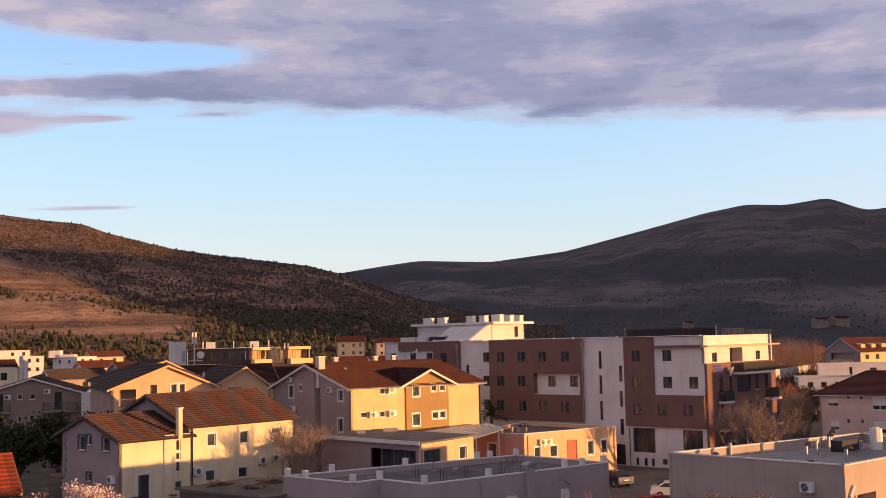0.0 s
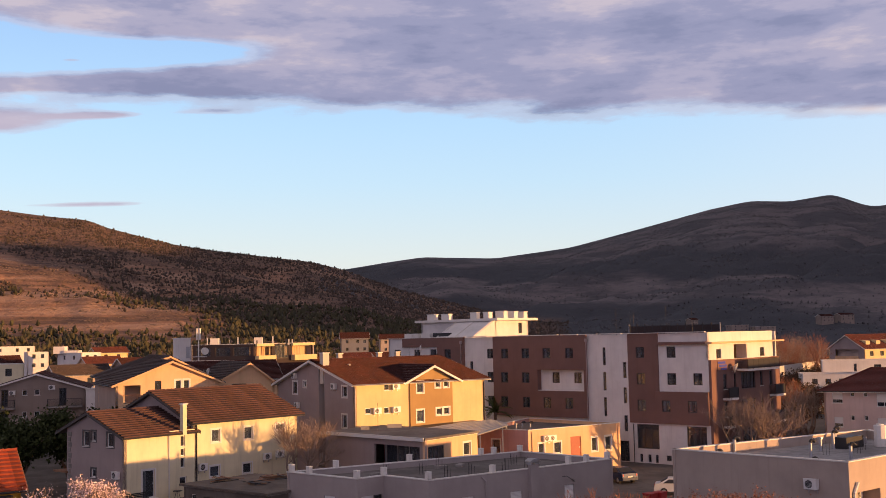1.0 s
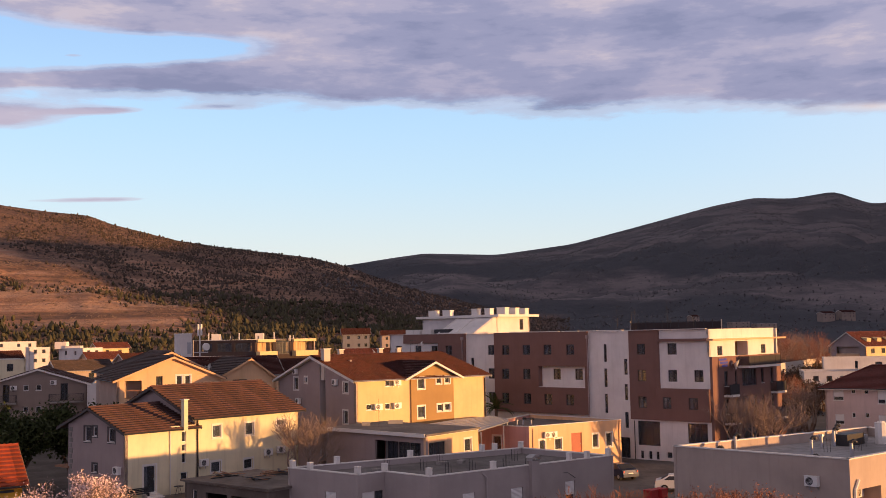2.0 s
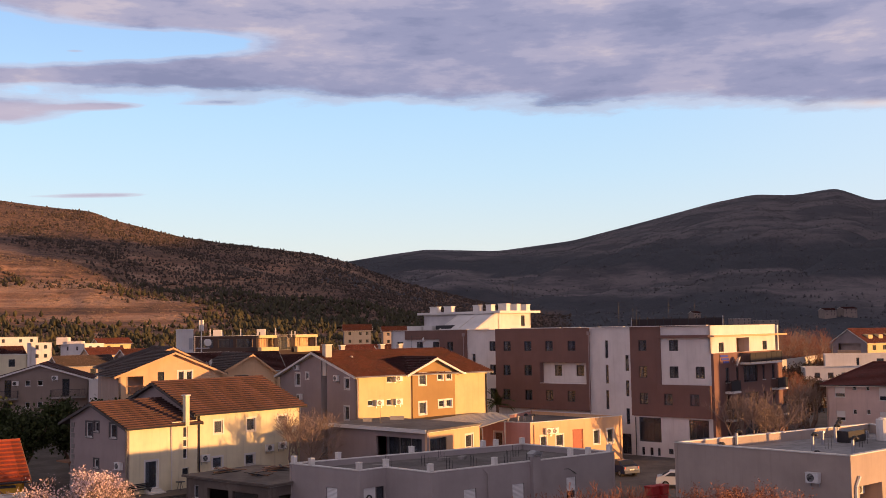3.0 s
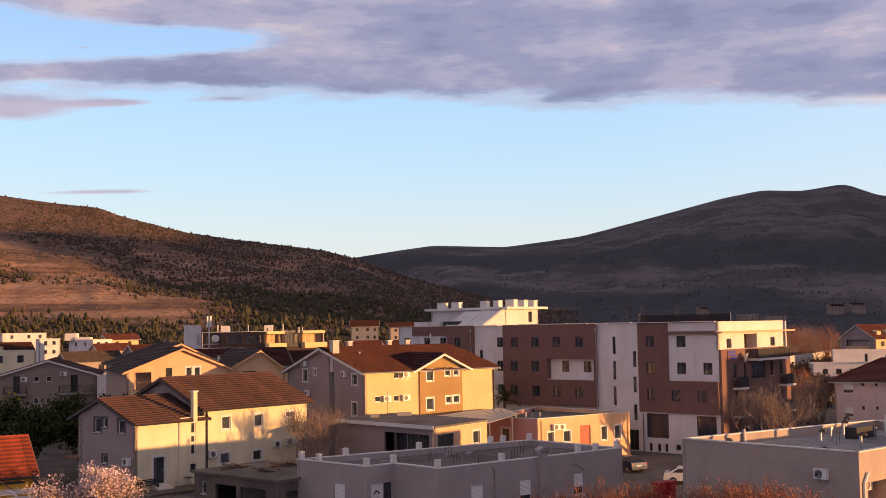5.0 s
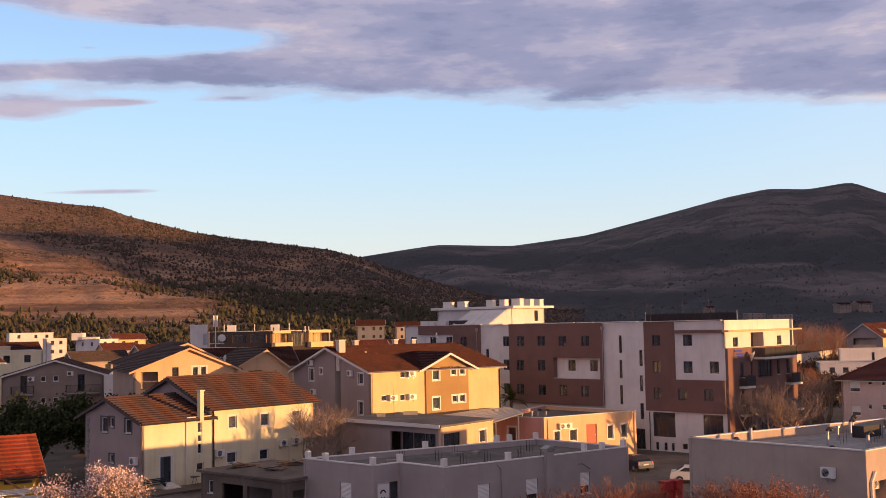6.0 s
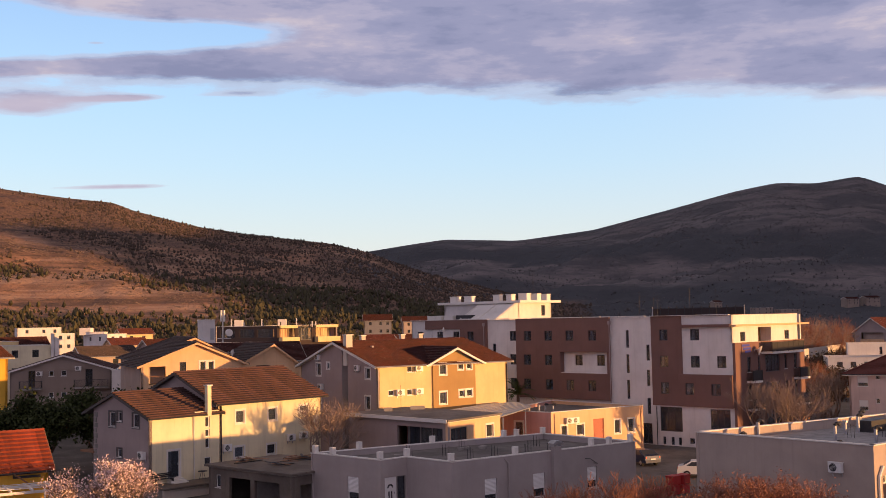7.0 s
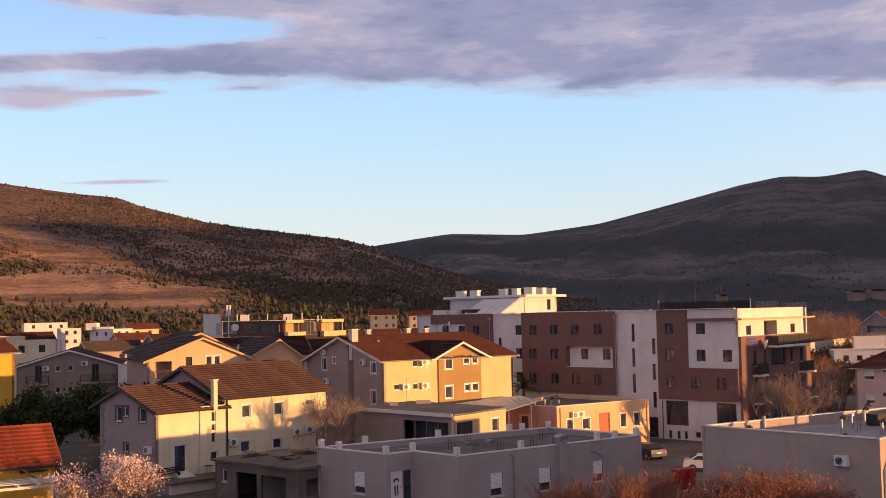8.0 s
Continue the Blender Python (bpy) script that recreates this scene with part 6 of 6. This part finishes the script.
def tree(name, label, x, y, h, seed, twig=None, depth=4, trunk=0.16, lift=0.25, wob=0.25, stems=1, leaf=None, leaf_n=0, leaf_size=0.1, lean=0.6, category="tree"):
    """A tapered trunk with limbs and twigs, and, where it has leaves or blossom, many small leaves at the tips."""
    rng = random.Random(seed)
    t = thing(name, pose(x, y, 0), label, category, "trees and bushes")
    k, crown, tips = Mesh(), Mesh(), []
    for s in range(stems):
        a = 2 * math.pi * s / max(1, stems) + rng.uniform(0, 1)
        d = Vector((math.cos(a) * lean, math.sin(a) * lean, 1)).normalized() if stems > 1 else Vector((0.05, 0.02, 1)).normalized()
        p0 = Vector((math.cos(a) * 0.2, math.sin(a) * 0.2, 0)) * (stems > 1)
        q = p0 + d * h * 0.2
        k.tube(p0, q, trunk * 1.25, trunk, 7)
        grow(crown, tips, q, d, h * 0.27, trunk * 0.85, depth, rng, lift, wob)
    top = max(v[2] for v in crown.v)
    f = h / top
    crown.v = [(a * f, b * f, c * f) for a, b, c in crown.v]
    k.v = [(a * f, b * f, c * f) for a, b, c in k.v]
    part("trunk", k, M_BARK, t)
    part("crown", crown, twig or M_TWIG, t)
    if leaf_n:
        lv = Mesh()
        for p, d in tips:
            for _ in range(leaf_n):
                c = p * f + Vector((rng.gauss(0, 1), rng.gauss(0, 1), rng.gauss(0, 1))) * leaf_size * 2.2
                u = Vector((rng.uniform(-1, 1), rng.uniform(-1, 1), rng.uniform(-1, 1))).normalized()
                v = u.cross(Vector((rng.uniform(-1, 1), rng.uniform(-1, 1), rng.uniform(-1, 1)))).normalized()
                s = leaf_size * rng.uniform(0.6, 1.3)
                lv.face(c - u * s, c + v * s * 0.55, c + u * s, c - v * s * 0.55)
        part("foliage" if leaf is not M_BLOSSOM else "blossom", lv, leaf, t)
    return t


tree("bare_tree", "bare pale-barked tree in front of the brown wall", 34.8, 113.6, 8.2, 11, M_TWIG, 4, 0.14, 0.14, 0.34, 7, lean=1.0)
tree("bare_tree", "bare pale-barked tree beside the apartment block", 37.8, 115.4, 6.6, 17, M_TWIG, 4, 0.11, 0.16, 0.32, 4, lean=0.7)
tree("bare_tree", "bare spreading tree beside the pale house", -10.4, 99.4, 7.8, 5, M_TWIG, 4, 0.12, 0.2, 0.30, 5, lean=0.45)
tree("blossom_tree", "tree covered with pale pink blossom", -20.8, 70.2, 5.8, 8, M_TWIG, 5, 0.14, 0.15, 0.30, 4, M_BLOSSOM, 2, 0.075, 0.75)
tree("evergreen_tree", "dark dense evergreen tree between the houses", -38.2, 104.0, 7.6, 3, M_BARK, 4, 0.2, 0.15, 0.3, 3, M_LEAF, 14, 0.2, 0.6)
tree("evergreen_tree", "dark dense evergreen tree between the houses", -33.2, 110.0, 7.6, 4, M_BARK, 4, 0.2, 0.15, 0.3, 3, M_LEAF, 14, 0.2, 0.6)
tree("evergreen_tree", "dark dense evergreen tree between the houses", -43.6, 106.0, 5.2, 6, M_BARK, 4, 0.2, 0.15, 0.3, 3, M_LEAF, 14, 0.2, 0.6)
for i, (x, y, h) in enumerate(((6.6, 60, 5.3), (9.2, 58.5, 6.0), (11.2, 60, 5.6), (13.4, 57.5, 5.2), (15.6, 57.5, 5.8), (17.6, 58.2, 5.9), (19.4, 57.6, 4.9))):
    dense = x > 13
    tree("twiggy_bush", "dense red-brown leafless bush with fine upright twigs", x, y, h, 20 + i, M_TWIGRED, 4, 0.05, 0.5, 0.2, 6 if dense else 5, M_TWIGRED if dense else None, 3 if dense else 0, 0.06, 0.45, "bush")
for i, (x, y, h) in enumerate(((66, 208, 13), (70, 214, 13.5), (74, 216, 14), (78, 224, 14), (84, 240, 13.5), (60, 178, 7), (57, 168, 6.5), (53, 158, 6.0), (68, 226, 14), (81, 226, 12), (52, 146, 6.5))):
    tree("bare_tree", "bare orange-brown tree beyond the apartment block", x, y, h, 40 + i, M_TWIGRED if i % 2 else M_TWIG, 4, 0.16, 0.15, 0.28, 5, lean=0.5)
for i, (x, y, h) in enumerate(((-20, 300, 11), (-12, 310, 10), (-4, 290, 10), (-28, 320, 10), (-30, 280, 10), (-34, 345, 12))):
    tree("bare_tree", "bare brown tree among the distant cottages", x, y, h, 60 + i, M_TWIGRED, 3, 0.16, 0.15, 0.28, 3)


for i, (x, y, h) in enumerate(((58, 172, 4.6), (61, 180, 5.0), (64, 186, 5.2), (66, 186, 4.9), (68, 184, 4.6), (70, 186, 4.7), (72, 183, 4.4), (74, 185, 4.6), (76, 184, 4.6), (79, 186, 4.8), (61, 196, 6.4), (66, 197, 6.2), (52, 150, 4.6), (48, 152, 4.2), (46, 140, 3.6), *((64.6 + 0.53 * q, 196.5 + 0.848 * q, 6.3 + 0.4 * (q % 2)) for q in range(0, 36, 3)))):
    tree("dark_shrub", "dark tangled shrub on the waste ground", x, y, h, 80 + i, M_TWIGRED, 3, 0.08, 0.25, 0.3, 7, M_HEDGE, 4, 0.16, 0.8, "bush")


def palm(x, y, h):
    t = thing("palm_tree", pose(x, y, 0), "short palm with drooping green fronds", "palm tree")
    part("trunk", Mesh().tube((0, 0, 0), (0.1, 0, h), 0.22, 0.17, 8), M_BARK, t)
    rng = random.Random(2)
    for i in range(26):
        a, up = rng.uniform(0, 6.28), rng.uniform(0.1, 1.3)
        k = Mesh()
        p, d = Vector((0.1, 0, h)), Vector((math.cos(a) * math.cos(up), math.sin(a) * math.cos(up), math.sin(up)))
        for s in range(6):
            q = p + d * 0.38
            side = d.cross(Vector((0, 0, 1))).normalized()
            for u in range(3):
                c = p + (q - p) * (u / 3)
                for sg in (-1, 1): k.face(c, c + d * 0.12, c + side * sg * 0.42 * (1 - s / 9) + d * 0.3 - Vector((0, 0, 0.12)))
            p, d = q, (d - Vector((0, 0, 0.22))).normalized()
        part("frond", k, M_PALM, t)


palm(9.3, 131.0, 5.2)


# ---- woods and scrub on the hills ----
def scrub(name, label, count, b0, b1, d0, d1, s0, s1, mat, seed, keep=None, tall=1.0, sides=5):
    """Shrubs and small crowns: a ragged skirt, a narrower shoulder and an off-centre tip each."""
    rng = random.Random(seed)
    k, n = Mesh(), 0
    while n < count:
        b, d = rng.uniform(b0, b1), math.sqrt(rng.uniform(d0 * d0, d1 * d1))
        x, y = d * math.sin(radians(b)), d * math.cos(radians(b))
        if noise.fractal(Vector((x / 120, y / 120, 4.2)), 0.9, 2.1, 4) + rng.uniform(-0.35, 0.35) < (keep(d, b) if keep else 0.0):
            n += 0.2
            continue
        n += 1
        z, s = hill_height(x, y), s0 + (s1 - s0) * rng.random() ** 1.8
        c, h = len(k.v), s * tall * rng.uniform(0.75, 1.25)
        step = 2 * math.pi / sides
        for i in range(sides):
            a, r = i * step + rng.uniform(-0.3, 0.3), s * rng.uniform(0.6, 1.25)
            k.v.append((x + r * math.cos(a), y + r * math.sin(a), z + h * rng.uniform(0.1, 0.75)))
        for i in range(sides):
            a, r = (i + 0.5) * step + rng.uniform(-0.4, 0.4), s * rng.uniform(0.25, 0.8)
            k.v.append((x + r * math.cos(a), y + r * math.sin(a), z + h * rng.uniform(0.8, 1.5)))
        k.v += [(x + rng.uniform(-0.35, 0.35) * s, y + rng.uniform(-0.3, 0.3) * s, z + h * rng.uniform(1.45, 2.0)), (x, y, z - s * 0.4)]
        for i in range(sides):
            j = (i + 1) % sides
            k.f += [(c + i, c + j, c + sides + i), (c + j, c + sides + j, c + sides + i), (c + sides + i, c + sides + j, c + 2 * sides), (c + j, c + i, c + 2 * sides + 1)]
    tagged(part(name, k, mat), label, "vegetation", kind="stuff")


def pine_edge(d, b):
    """Dense at the foot of the hill, climbing higher on its eastern end."""
    return -0.75 + (d - float(np.interp(b, [-26, -12, -6, 0], [600, 600, 660, 720]))) * 0.0062


scrub("hill_scrub", "scattered dark shrubs over the dry hillside", 27000, -26, 8, 560, 1278, 0.3, 1.5, M_SCRUB, 1, lambda d, b: 0.12 - 0.02 * (b + 15) - 0.0004 * (d - 560))
scrub("pine_belt", "belt of green pines along the foot of the hill", 9500, -26, 3, 500, 900, 0.5, 1.9, M_PINE, 2, pine_edge, 1.35)
scrub("far_scrub", "patchy dark woods, greyed by haze, over the far hillside", 30000, -5, 28, 1000, 3250, 0.5, 1.7, M_HAZED_WOOD, 3, lambda d, b: -0.05, 1.0, 4)
scrub("valley_bushes", "brown bushes and hedges across the valley floor", 3200, -25, 26, 210, 500, 0.5, 2.0, M_HEDGE, 4, lambda d, b: 0.0)


def dry_tufts():
    """Tall straw-coloured grass on the sunny hillside."""
    rng = random.Random(9)
    k = Mesh()
    for _ in range(60000):
        b, d = rng.uniform(-26, 4), math.sqrt(rng.uniform(545 ** 2, 1265 ** 2))
        x, y = d * math.sin(radians(b)), d * math.cos(radians(b))
        if noise.fractal(Vector((x / 90, y / 90, 8.2)), 0.9, 2.1, 3) < -0.15: continue
        z, s, a = hill_height(x, y), rng.uniform(0.2, 0.6), rng.uniform(0, 3.14)
        u, v = Vector((math.cos(a), math.sin(a), 0)) * s * 1.6, Vector((-math.sin(a), math.cos(a), 0)) * s * 1.2
        p = Vector((x, y, z - 0.1))
        t = p + Vector((0, 0, s * 0.9))
        k.face(p - u - v, p + u - v, t + u * 0.4)
        k.face(p + u - v, p + v, t + u * 0.4)
        k.face(p + v, p - u - v, t + u * 0.4)
    tagged(part("dry_grass", k, M_STRAW), "tufts of dry straw-coloured grass on the hillside", "grass", kind="stuff")


dry_tufts()

# plain unseen block, added between the low sun and the end of the apartment block to shade it
nb = flat_building("unseen_shade_block", "plain pale unseen block added to shade the apartment end wall", [(82.0, 92.5), (92.0, 88.0), (97.5, 100.1), (87.5, 104.7)], 12.7, [M_OFFWHITE], {}, 0.4, category="apartment building")

# unseen low block, added to shade the bushes and the blossom tree's foot
flat_building("unseen_low_block", "plain pale unseen low block added to shade the bushes", [(33.0, 33.5), (45.0, 28.0), (53.0, 46.0), (41.0, 52.0)], 5.6, [M_OFFWHITE], {}, 0.4)

mast = thing("hilltop_mast", pose(1031.0, 3287.0, hill_height(1031.0, 3287.0)), "slender radio mast on the far hilltop", "mast")
part("pole", Mesh().tube((0, 0, -5), (0, 0, 26), 0.9, 0.5, 6), M_DARK, mast)
part("hut", Mesh().box(8, -4, -6, 15, 4, 5), M_DARK, mast)
